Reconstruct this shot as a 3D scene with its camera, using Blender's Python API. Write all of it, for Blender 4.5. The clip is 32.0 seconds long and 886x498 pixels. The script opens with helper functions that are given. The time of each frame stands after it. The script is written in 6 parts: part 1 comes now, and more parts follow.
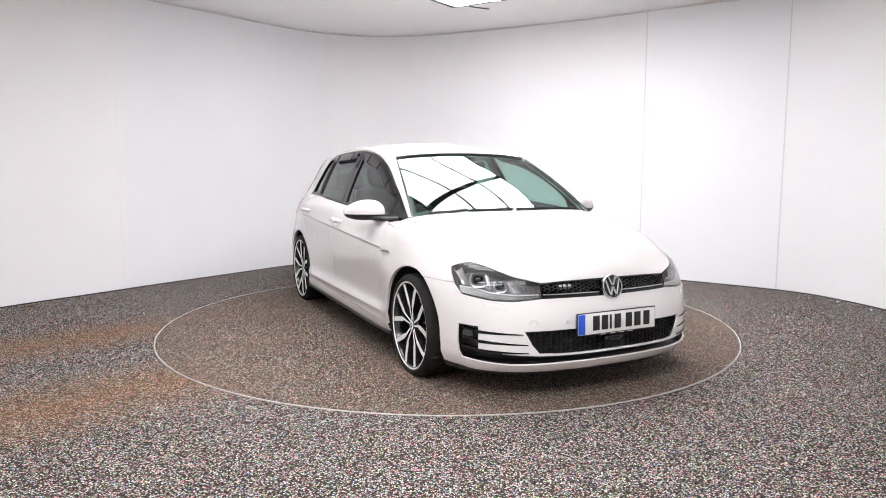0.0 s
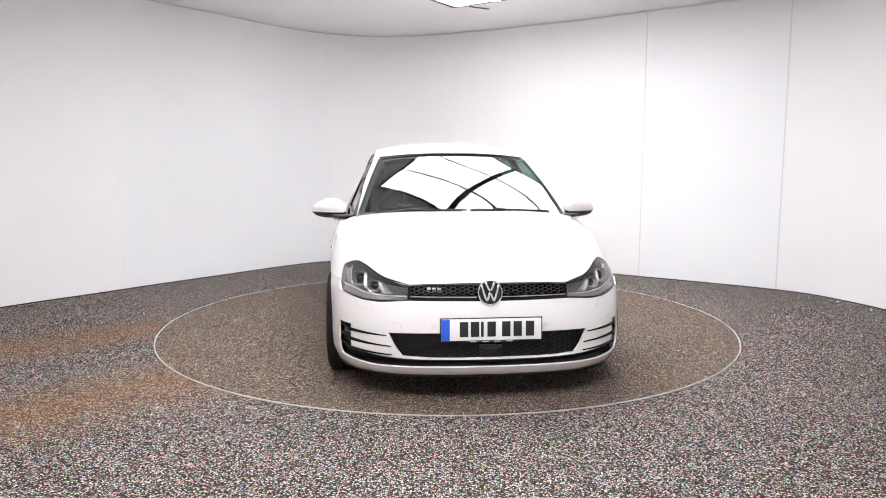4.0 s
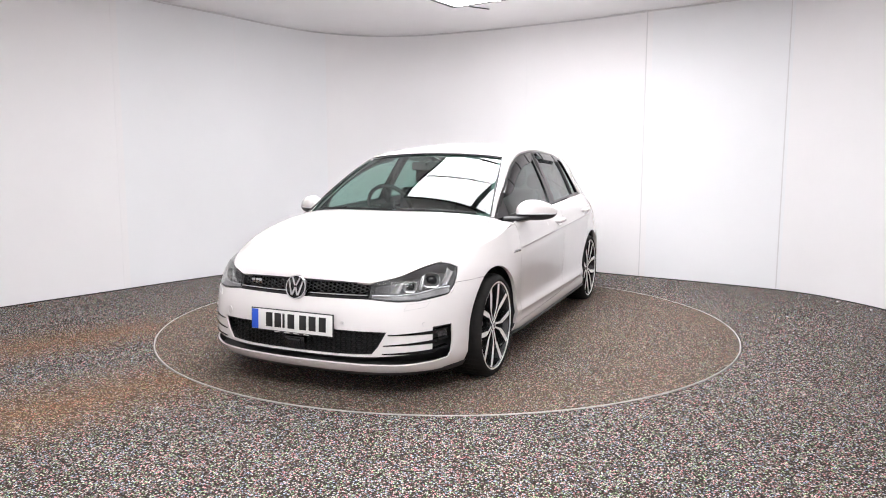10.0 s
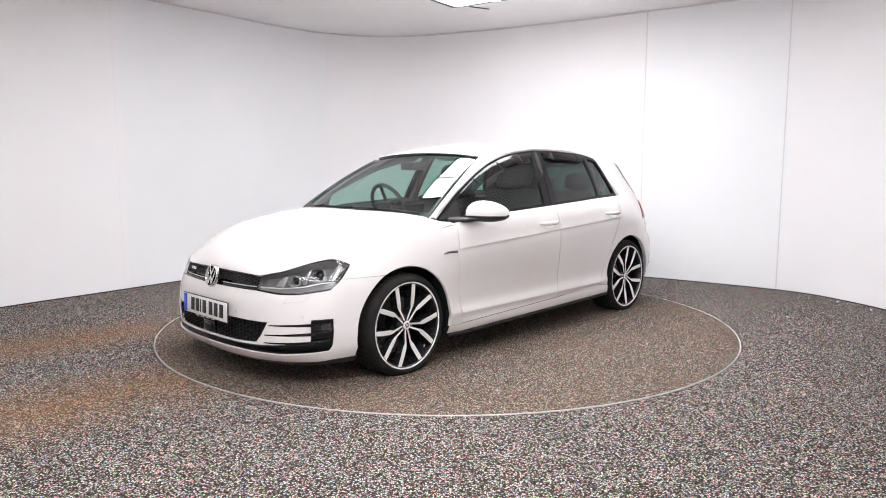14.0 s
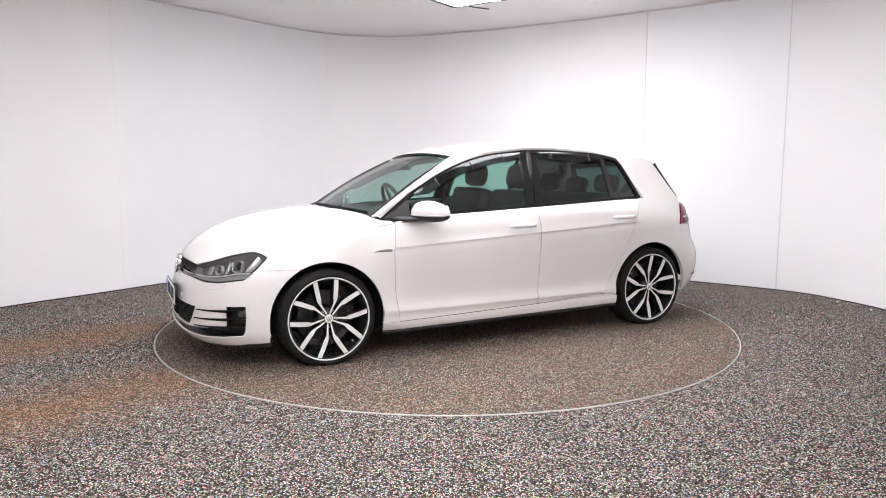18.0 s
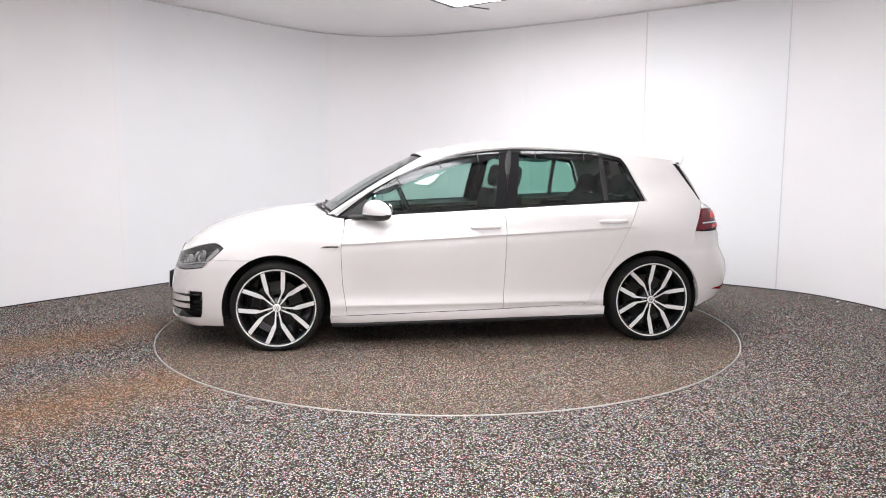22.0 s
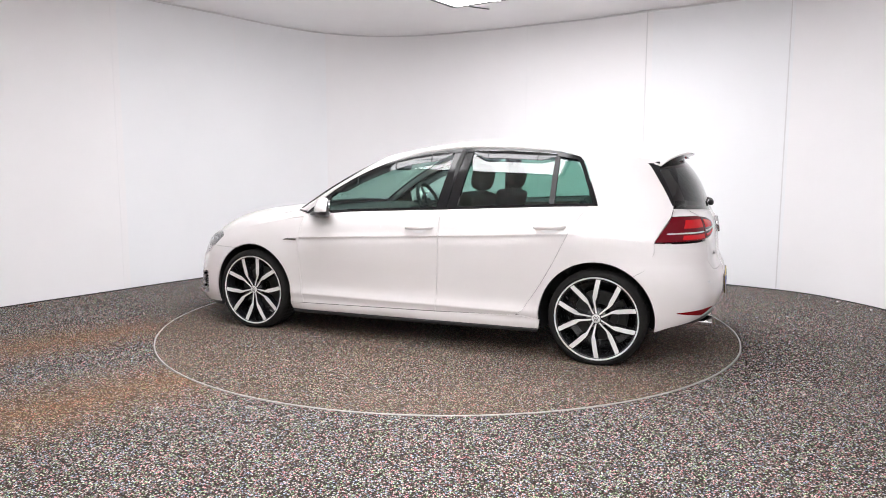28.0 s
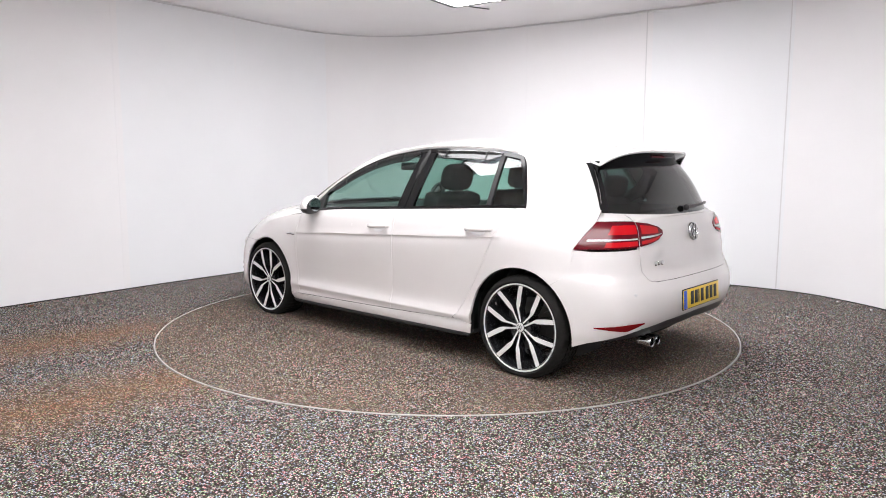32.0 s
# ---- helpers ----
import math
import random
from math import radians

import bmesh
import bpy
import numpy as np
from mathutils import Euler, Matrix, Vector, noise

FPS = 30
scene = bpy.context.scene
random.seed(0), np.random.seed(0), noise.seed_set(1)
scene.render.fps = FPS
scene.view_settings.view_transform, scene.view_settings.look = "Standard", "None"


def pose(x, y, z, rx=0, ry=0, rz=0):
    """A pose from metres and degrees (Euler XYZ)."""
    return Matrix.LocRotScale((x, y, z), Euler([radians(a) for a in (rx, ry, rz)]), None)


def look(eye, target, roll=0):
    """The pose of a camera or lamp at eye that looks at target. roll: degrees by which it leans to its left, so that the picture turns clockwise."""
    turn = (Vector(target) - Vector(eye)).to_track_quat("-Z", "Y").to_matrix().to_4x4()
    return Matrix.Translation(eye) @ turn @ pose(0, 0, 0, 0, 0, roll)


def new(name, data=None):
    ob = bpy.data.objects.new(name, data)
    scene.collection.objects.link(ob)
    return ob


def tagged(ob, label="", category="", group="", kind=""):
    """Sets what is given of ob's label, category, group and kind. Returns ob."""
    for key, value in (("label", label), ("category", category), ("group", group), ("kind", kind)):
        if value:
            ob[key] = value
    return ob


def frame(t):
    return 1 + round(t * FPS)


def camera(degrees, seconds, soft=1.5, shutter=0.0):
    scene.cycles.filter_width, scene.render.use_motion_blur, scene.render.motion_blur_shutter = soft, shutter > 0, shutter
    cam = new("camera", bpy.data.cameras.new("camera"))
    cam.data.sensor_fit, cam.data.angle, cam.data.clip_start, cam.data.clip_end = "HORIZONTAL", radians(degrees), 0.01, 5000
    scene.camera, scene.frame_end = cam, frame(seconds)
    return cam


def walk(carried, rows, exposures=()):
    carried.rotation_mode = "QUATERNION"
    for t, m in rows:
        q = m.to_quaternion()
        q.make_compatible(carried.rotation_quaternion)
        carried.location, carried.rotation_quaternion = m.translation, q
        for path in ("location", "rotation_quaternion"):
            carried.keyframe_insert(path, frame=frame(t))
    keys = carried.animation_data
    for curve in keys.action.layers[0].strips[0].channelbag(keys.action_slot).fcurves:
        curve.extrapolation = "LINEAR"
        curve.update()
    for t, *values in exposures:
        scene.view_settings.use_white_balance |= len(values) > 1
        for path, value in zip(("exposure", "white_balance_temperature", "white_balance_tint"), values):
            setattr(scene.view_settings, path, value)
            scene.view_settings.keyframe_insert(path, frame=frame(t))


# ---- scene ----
# ---------------------------------------------------------------- camera
cam = camera(65.63, 32.0, soft=1.0)
EYE = (0.0, -5.546, 1.238)
AIM = (-0.0057 * 5, -5.546 + 5.0, 1.238 - 5.0 * math.tan(radians(6.806)))
walk(cam, [(0.0, look(EYE, AIM, 0.045)), (32.0, look(EYE, AIM, 0.045))])

# ---------------------------------------------------------------- light
world = bpy.data.worlds.new("world")
scene.world = world
world.use_nodes = True
world.node_tree.nodes["Background"].inputs[0].default_value = (0.9, 0.92, 1.0, 1)
world.node_tree.nodes["Background"].inputs[1].default_value = 0.05
scene.view_settings.exposure = 0.0


# ---------------------------------------------------------------- materials
def material(name, color, rough=0.5, metal=0.0, coat=0.0, spec=0.5):
    m = bpy.data.materials.new(name)
    m.use_nodes = True
    b = m.node_tree.nodes["Principled BSDF"]
    b.inputs["Base Color"].default_value = (*color, 1)
    b.inputs["Roughness"].default_value = rough
    b.inputs["Metallic"].default_value = metal
    b.inputs["Coat Weight"].default_value = coat
    b.inputs["Coat Roughness"].default_value = 0.03
    b.inputs["Specular IOR Level"].default_value = spec
    return m


def node(m, kind, **values):
    n = m.node_tree.nodes.new(kind)
    for k, v in values.items():
        if k in n.inputs:
            n.inputs[k].default_value = v
    return n


def join(m, a, out, b, into):
    m.node_tree.links.new(a.outputs[out], b.inputs[into])


def ramp(m, stops):
    n = m.node_tree.nodes.new("ShaderNodeValToRGB")
    e = n.color_ramp.elements
    while len(e) < len(stops):
        e.new(0.5)
    for el, (p, c) in zip(e, stops):
        el.position, el.color = p, (*c, 1)
    return n


def mix(m, blend="MIX", fac=0.5):
    n = m.node_tree.nodes.new("ShaderNodeMix")
    n.data_type, n.blend_type = "RGBA", blend
    n.inputs[0].default_value = fac
    return n


def worn(m, scale, amount, rough_amount=0.08, bump=0.0, bump_scale=60.0):
    """Adds two scales of variation in tone and gloss, and a fine relief."""
    b = m.node_tree.nodes["Principled BSDF"]
    tc = node(m, "ShaderNodeTexCoord")
    n1 = node(m, "ShaderNodeTexNoise", Scale=scale, Detail=6.0, Roughness=0.6)
    join(m, tc, "Object", n1, "Vector")
    base = b.inputs["Base Color"].default_value[:3]
    r = ramp(m, [(0.3, tuple(c * (1 - amount) for c in base)), (0.7, tuple(min(1, c * (1 + amount)) for c in base))])
    join(m, n1, "Fac", r, "Fac")
    join(m, r, "Color", b, "Base Color")
    n2 = node(m, "ShaderNodeTexNoise", Scale=scale * 7, Detail=4.0)
    join(m, tc, "Object", n2, "Vector")
    mr = node(m, "ShaderNodeMapRange")
    ro = b.inputs["Roughness"].default_value
    mr.inputs["To Min"].default_value, mr.inputs["To Max"].default_value = max(0, ro - rough_amount), min(1, ro + rough_amount)
    join(m, n2, "Fac", mr, "Value")
    join(m, mr, "Result", b, "Roughness")
    if bump:
        n3 = node(m, "ShaderNodeTexNoise", Scale=bump_scale, Detail=3.0)
        join(m, tc, "Object", n3, "Vector")
        bp = node(m, "ShaderNodeBump", Strength=bump, Distance=0.002)
        join(m, n3, "Fac", bp, "Height")
        join(m, bp, "Normal", b, "Normal")
    return m


def granule_floor(name, tracks, shade):
    """Pebbly bound-granule floor: small multicoloured grains under a thin brown dust; tracks: two rusty tyre tracks that lead in."""
    m = material(name, (0.2, 0.19, 0.19), 0.8, 0, 0.0, 0.12)
    b = m.node_tree.nodes["Principled BSDF"]
    tc = node(m, "ShaderNodeTexCoord")
    vo = node(m, "ShaderNodeTexVoronoi", Scale=126.0, Randomness=0.9)
    join(m, tc, "Object", vo, "Vector")
    sep = node(m, "ShaderNodeSeparateColor")
    join(m, vo, "Color", sep, "Color")
    grains = ramp(m, [(0.0, (0.085, 0.081, 0.080)), (0.18, (0.23, 0.219, 0.215)), (0.38, (0.42, 0.402, 0.395)),
                      (0.62, (0.62, 0.60, 0.59)), (0.86, (0.84, 0.82, 0.81))])
    grains.color_ramp.interpolation = "CONSTANT"
    join(m, sep, "Red", grains, "Fac")
    tints = ramp(m, [(0.0, (1.0, 0.96, 0.93)), (0.46, (1.42, 0.68, 0.74)), (0.64, (0.76, 1.16, 0.68)), (0.82, (0.72, 0.93, 1.28))])
    tints.color_ramp.interpolation = "CONSTANT"
    join(m, sep, "Green", tints, "Fac")
    tinted = mix(m, "MULTIPLY", 1.0)
    join(m, grains, "Color", tinted, 6)
    join(m, tints, "Color", tinted, 7)
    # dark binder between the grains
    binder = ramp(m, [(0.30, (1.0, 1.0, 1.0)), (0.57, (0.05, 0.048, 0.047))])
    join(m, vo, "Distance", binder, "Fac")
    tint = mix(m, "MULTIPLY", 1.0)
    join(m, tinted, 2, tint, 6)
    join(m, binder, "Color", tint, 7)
    big = node(m, "ShaderNodeTexNoise", Scale=1.3, Detail=6.0, Roughness=0.6)
    join(m, tc, "Object", big, "Vector")

    fine = node(m, "ShaderNodeTexNoise", Scale=14.0, Detail=5.0, Roughness=0.7)
    join(m, tc, "Object", fine, "Vector")

    def calc(op, a, bb, clamp=False):
        n = m.node_tree.nodes.new("ShaderNodeMath")
        n.operation, n.use_clamp = op, clamp
        for i, v in enumerate((a, bb)):
            if isinstance(v, (int, float)):
                n.inputs[i].default_value = v
            else:
                m.node_tree.links.new(v, n.inputs[i])
        return n.outputs[0]

    dust = calc("ADD", calc("MULTIPLY", calc("SUBTRACT", big.outputs["Fac"], 0.5), shade * 0.9), shade * 0.5, True)
    if tracks:
        xyz = node(m, "ShaderNodeSeparateXYZ")
        join(m, tc, "Object", xyz, "Vector")
        across = calc("ADD", calc("MULTIPLY", xyz.outputs[0], -0.67), calc("MULTIPLY", xyz.outputs[1], 0.74))
        along = calc("ADD", calc("MULTIPLY", xyz.outputs[0], 0.74), calc("MULTIPLY", xyz.outputs[1], 0.67))
        wob = calc("MULTIPLY", calc("SUBTRACT", big.outputs["Fac"], 0.5), 0.4)
        here = calc("MULTIPLY", calc("SUBTRACT", -1.3, along), 1.2, True)
        for c, w in ((1.28, 0.56), (-0.17, 0.60)):
            d = calc("ABSOLUTE", calc("SUBTRACT", calc("ADD", across, wob), c), 0)
            k = calc("MULTIPLY", calc("SUBTRACT", 1.0, calc("DIVIDE", d, w)), 1.0, True)
            dust = calc("ADD", dust, calc("MULTIPLY", calc("MULTIPLY", calc("MULTIPLY", k, here), fine.outputs["Fac"]), 1.35), True)
    mx = mix(m)
    m.node_tree.links.new(dust, mx.inputs[0])
    join(m, tint, 2, mx, 6)
    # the dust lies thin on the grains, which still show through it
    stained = mix(m, "MULTIPLY", 1.0)
    join(m, tint, 2, stained, 6)
    stained.inputs[7].default_value = (1.32, 0.86, 0.55, 1) if tracks else (1.20, 0.87, 0.62, 1)
    film_mix = mix(m, "MIX", 0.50 if tracks else 0.42)
    film_mix.inputs[6].default_value = (0.205, 0.118, 0.064, 1) if tracks else (0.146, 0.106, 0.076, 1)
    join(m, stained, 2, film_mix, 7)
    join(m, film_mix, 2, mx, 7)
    join(m, mx, 2, b, "Base Color")
    bp = node(m, "ShaderNodeBump", Strength=0.5, Distance=0.004)
    join(m, vo, "Distance", bp, "Height")
    bp.invert = True
    join(m, bp, "Normal", b, "Normal")
    return m


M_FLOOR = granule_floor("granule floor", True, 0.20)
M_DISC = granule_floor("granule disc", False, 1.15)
M_WALL = worn(material("white wall board", (0.895, 0.883, 0.892), 0.6, 0, 0.0, 0.3), 0.7, 0.02, 0.1, 0.05, 30)
M_WALL_COOL = worn(material("cool white wall board", (0.875, 0.882, 0.900), 0.6, 0, 0.0, 0.3), 0.7, 0.02, 0.1, 0.05, 30)
M_SEAM = worn(material("white joint strip", (0.72, 0.71, 0.72), 0.4), 3, 0.04)
M_CEIL = worn(material("white ceiling", (0.90, 0.888, 0.895), 0.6), 0.8, 0.03)
M_PAINT = worn(material("white car paint", (0.765, 0.733, 0.725), 0.25, 0, 1.0), 2.0, 0.015, 0.05)
M_PAINT.node_tree.nodes["Principled BSDF"].inputs["Coat Roughness"].default_value = 0.22
M_BLACK = worn(material("black moulded plastic", (0.018, 0.018, 0.019), 0.45), 12, 0.2, 0.1, 0.1, 400)
M_MESH = worn(material("matt black mesh", (0.009, 0.009, 0.0095), 0.5, 0, 0.0, 0.25), 12, 0.2)
M_GLOSS = material("gloss black trim", (0.010, 0.010, 0.011), 0.10, 0, 0.0, 0.4)
M_DARK = material("dark inner body and wall foot shade", (0.012, 0.012, 0.012), 0.8)
M_CRUMB = worn(material("dry leaf", (0.16, 0.06, 0.03), 0.8), 40, 0.3)
M_RUBBER = worn(material("tyre rubber", (0.012, 0.0110, 0.0105), 0.85, 0, 0, 0.3), 9, 0.25, 0.1, 0.2, 120)
M_RING = worn(material("pale metal edge", (0.46, 0.45, 0.43), 0.4, 0.3), 8, 0.15)
M_DIFF = material("glowing light panel", (0.9, 0.9, 0.9), 0.5)
_b = M_DIFF.node_tree.nodes["Principled BSDF"]
_b.inputs["Emission Color"].default_value = (0.985, 0.975, 1.0, 1)
_b.inputs["Emission Strength"].default_value = 11.9


def glass(name, color, rough=0.0, base_gloss=0.09):
    """A thin pane: a clear tinted film under a mirror-like coat."""
    m = bpy.data.materials.new(name)
    m.use_nodes = True
    nt = m.node_tree
    nt.nodes.clear()
    out = nt.nodes.new("ShaderNodeOutputMaterial")
    tr = nt.nodes.new("ShaderNodeBsdfTransparent")
    tr.inputs[0].default_value = (*color, 1)
    gl = nt.nodes.new("ShaderNodeBsdfGlossy")
    gl.inputs["Roughness"].default_value = rough
    lw = nt.nodes.new("ShaderNodeLayerWeight")
    lw.inputs["Blend"].default_value = 0.5
    pw = nt.nodes.new("ShaderNodeMath")
    pw.operation = "POWER"
    pw.inputs[1].default_value = 4.0
    nt.links.new(lw.outputs["Facing"], pw.inputs[0])
    fr = nt.nodes.new("ShaderNodeMapRange")
    fr.inputs["To Min"].default_value, fr.inputs["To Max"].default_value = base_gloss, 1.0
    nt.links.new(pw.outputs[0], fr.inputs["Value"])
    mx = nt.nodes.new("ShaderNodeMixShader")
    nt.links.new(fr.outputs[0], mx.inputs[0])
    nt.links.new(tr.outputs[0], mx.inputs[1])
    nt.links.new(gl.outputs[0], mx.inputs[2])
    nt.links.new(mx.outputs[0], out.inputs[0])
    return m


M_GLASS = glass("clear green-tinted glass", (0.60, 0.80, 0.74))
M_PRIVACY = glass("dark privacy glass", (0.40, 0.64, 0.57))


# ---------------------------------------------------------------- mesh helpers
def mesh_object(name, verts, faces, mat, parent=None, smooth=True, label="", angle=40):
    me = bpy.data.meshes.new(name)
    me.from_pydata([tuple(v) for v in verts], [], faces)
    me.materials.append(mat)
    if smooth:
        me.polygons.foreach_set("use_smooth", [True] * len(me.polygons))
        me.set_sharp_from_angle(angle=radians(angle))
    me.update()
    ob = new(name, me)
    if parent:
        ob.parent = parent
    if label:
        tagged(ob, label)
    return ob


def part(name, bm, mat, parent, label="", smooth=True, angle=40):
    bmesh.ops.recalc_face_normals(bm, faces=bm.faces[:])
    me = bpy.data.meshes.new(name)
    bm.to_mesh(me)
    bm.free()
    me.materials.append(mat)
    if smooth:
        me.polygons.foreach_set("use_smooth", [True] * len(me.polygons))
        me.set_sharp_from_angle(angle=radians(angle))
    ob = new(name, me)
    if parent:
        ob.parent = parent
    if label:
        tagged(ob, label)
    return ob


def box(bm, size, at=(0, 0, 0), turn=None, bevel=0.0):
    r = bmesh.ops.create_cube(bm, size=1.0)
    vs = r["verts"]
    m = Matrix.Translation(at) @ (turn.to_4x4() if turn else Matrix()) @ Matrix.Diagonal((*size, 1))
    bmesh.ops.transform(bm, matrix=m, verts=vs)
    if bevel:
        es = list({e for v in vs for e in v.link_edges})
        bmesh.ops.bevel(bm, geom=es, offset=bevel, segments=2, affect="EDGES", profile=0.5)
    return bm


def tube(bm, pts, radius, sides=8, closed=False):
    pts = [Vector(p) for p in pts]
    rings = []
    n = len(pts)
    for i, p in enumerate(pts):
        a = pts[(i - 1) % n] if closed or i else p
        b = pts[(i + 1) % n] if closed or i < n - 1 else p
        d = (b - a).normalized()
        up = Vector((0, 0, 1)) if abs(d.z) < 0.9 else Vector((0, 1, 0))
        s = d.cross(up).normalized()
        t = s.cross(d)
        r = radius[i] if isinstance(radius, (list, tuple)) else radius
        rings.append([bm.verts.new(p + (s * math.cos(k * math.tau / sides) + t * math.sin(k * math.tau / sides)) * r) for k in range(sides)])
    for i in range(n if closed else n - 1):
        a, b = rings[i], rings[(i + 1) % n]
        for k in range(sides):
            bm.faces.new((a[k], a[(k + 1) % sides], b[(k + 1) % sides], b[k]))
    if not closed:
        bm.faces.new(rings[0][::-1])
        bm.faces.new(rings[-1])
    return bm


def lathe(bm, profile, axis_at=(0, 0, 0), steps=48, arc=math.tau):
    """Turns a profile of (radius, along y) round the y axis."""
    rings = []
    full = abs(arc - math.tau) < 1e-6
    for i in range(steps if full else steps + 1):
        a = arc * i / steps
        rings.append([bm.verts.new((axis_at[0] + r * math.cos(a), axis_at[1] + y, axis_at[2] + r * math.sin(a))) for r, y in profile])
    for i in range(steps):
        p, q = rings[i], rings[(i + 1) % len(rings)]
        for k in range(len(profile) - 1):
            bm.faces.new((p[k], p[k + 1], q[k + 1], q[k]))
    return bm


def loop_path(ctrl, n):
    """A smooth curve of n points through control points (Catmull-Rom), evenly spaced."""
    c = np.array(ctrl, float)
    ext = np.vstack([2 * c[0] - c[1], c, 2 * c[-1] - c[-2]])
    out = []
    for i in range(1, len(ext) - 2):
        p0, p1, p2, p3 = ext[i - 1:i + 3]
        for s in np.linspace(0, 1, 16, endpoint=False):
            out.append(0.5 * (2 * p1 + (p2 - p0) * s + (2 * p0 - 5 * p1 + 4 * p2 - p3) * s ** 2 + (3 * p1 - p0 - 3 * p2 + p3) * s ** 3))
    out.append(c[-1])
    return even(np.array(out), n)


def even(p, n):
    d = np.r_[0, np.cumsum(np.linalg.norm(np.diff(p, axis=0), axis=1))]
    s = np.linspace(0, d[-1], n)
    return np.stack([np.interp(s, d, p[:, k]) for k in range(p.shape[1])], 1)


# ---------------------------------------------------------------- the room
H = 2.93
PLAN = loop_path([(-4.62, -2.6), (-4.45, -0.55), (-3.94, 0.39), (-3.44, 1.08), (-2.98, 1.73), (-2.5, 2.36), (-2.06, 2.95), (-1.62, 3.38),
                  (-1.1, 3.61), (-0.62, 3.63), (-0.18, 3.53), (0.41, 3.28), (0.98, 2.96), (1.62, 2.59), (2.2, 2.19), (2.6, 1.92), (3.04, 1.6),
                  (3.36, 1.34), (3.55, 1.12), (3.68, 0.85), (3.83, 0.36), (3.98, -0.6), (4.05, -2.6)], 120)
BACK = np.array([(4.05, -2.6), (3.9, -5.2), (2.6, -6.7), (-3.0, -6.7), (-4.4, -5.2), (-4.62, -2.6)])


JOINTS = ((-3.27, 1.321, H, 0.0), (-2.419, 2.471, H - 0.02, 2.3), (-1.535, 3.433, H, 0.0), (0.959, 2.972, H - 0.05, 0.9), (2.184, 2.201, H, 0.0), (3.341, 1.356, H, 0.0))


def wall_run(name, pts, label, parent=None, mat=M_WALL, thick=0.06):
    """A standing wall or board along a line on plan, with thickness outwards."""
    p = np.array(pts)
    d = np.gradient(p, axis=0)
    nrm = np.stack([-d[:, 1], d[:, 0]], 1)
    nrm /= np.linalg.norm(nrm, axis=1)[:, None]
    q = p + nrm * thick
    v, f, n = [], [], len(p)
    for a, z in ((p, -0.02), (p, H), (q, H), (q, -0.02)):
        v += [(x, y, z) for x, y in a]
    for i in range(n - 1):
        for k in range(4):
            a, b = k * n, ((k + 1) % 4) * n
            f.append((a + i, a + i + 1, b + i + 1, b + i))
    f += [(0, n, 2 * n, 3 * n), (n - 1, 4 * n - 1, 3 * n - 1, 2 * n - 1)]
    ob = mesh_object(name, v, f, mat, parent, label=label)
    return ob if parent else tagged(ob, kind="structure", category="wall")


wall_north = tagged(new("wall_north"), "curved white board wall with upright joints round the turntable", "wall", kind="structure")
cuts = [0] + [int(np.argmin(np.hypot(PLAN[:, 0] - x, PLAN[:, 1] - y))) for x, y, top, foot in JOINTS] + [len(PLAN) - 1]
for k, (a, b) in enumerate(zip(cuts[:-1], cuts[1:])):
    wall_run("board", PLAN[a:b + 1], "", wall_north, M_WALL_COOL if k in (1, 2, 5) else M_WALL)
wall_run("wall_south", BACK, "plain white wall that closes the studio")

me_pts = [tuple(p) for p in PLAN] + [tuple(p) for p in BACK[1:-1]]
bm = bmesh.new()
lo = [bm.verts.new((x * 1.012, y * 1.012, H)) for x, y in me_pts]
hi = [bm.verts.new((v.co.x, v.co.y, H + 0.05)) for v in lo]
for i in range(len(lo)):
    bm.faces.new((lo[i], lo[(i + 1) % len(lo)], hi[(i + 1) % len(lo)], hi[i]))
for ring in (lo, hi):
    c = bm.verts.new((-0.2, -1.5, ring[0].co.z))
    for i in range(len(ring)):
        bm.faces.new((ring[i], ring[(i + 1) % len(ring)], c))
tagged(part("ceiling", bm, M_CEIL, None, "flat white painted ceiling", smooth=False), kind="structure", category="ceiling")

# floor with a round pit for the disc
R_DISC = 2.222
bm = bmesh.new()
n = 128
ri = [bm.verts.new(((R_DISC + 0.012) * math.cos(a), (R_DISC + 0.012) * math.sin(a), 0)) for a in np.linspace(0, math.tau, n, endpoint=False)]
lo = [bm.verts.new((v.co.x, v.co.y, -0.05)) for v in ri]
ro = [bm.verts.new((9.0 * math.cos(a), 9.0 * math.sin(a), 0)) for a in np.linspace(0, math.tau, n, endpoint=False)]
for i in range(n):
    j = (i + 1) % n
    bm.faces.new((ri[i], ri[j], ro[j], ro[i]))
    bm.faces.new((lo[i], lo[j], ri[j], ri[i]))
bm.faces.new(lo)
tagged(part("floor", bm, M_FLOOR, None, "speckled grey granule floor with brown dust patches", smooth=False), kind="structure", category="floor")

# joints of the wall boards
for x, y, top, foot in JOINTS:
    i = int(np.argmin(np.hypot(PLAN[:, 0] - x, PLAN[:, 1] - y)))
    d = PLAN[min(i + 1, 119)] - PLAN[i - 1]
    ang = math.atan2(d[1], d[0])
    bm = bmesh.new()
    box(bm, (0.012, 0.005 if x > 1 else 0.003, top - foot), (0, 0, (top + foot) / 2), bevel=0.001)
    ob = part("joint_strip", bm, M_SEAM if x > 1 else M_WALL, None, "thin white upright joint strip on the wall", smooth=False)
    ob.location, ob.rotation_euler = (x, y, 0), (0, 0, ang)
    tagged(ob, category="joint strip", group="wall joint strips")


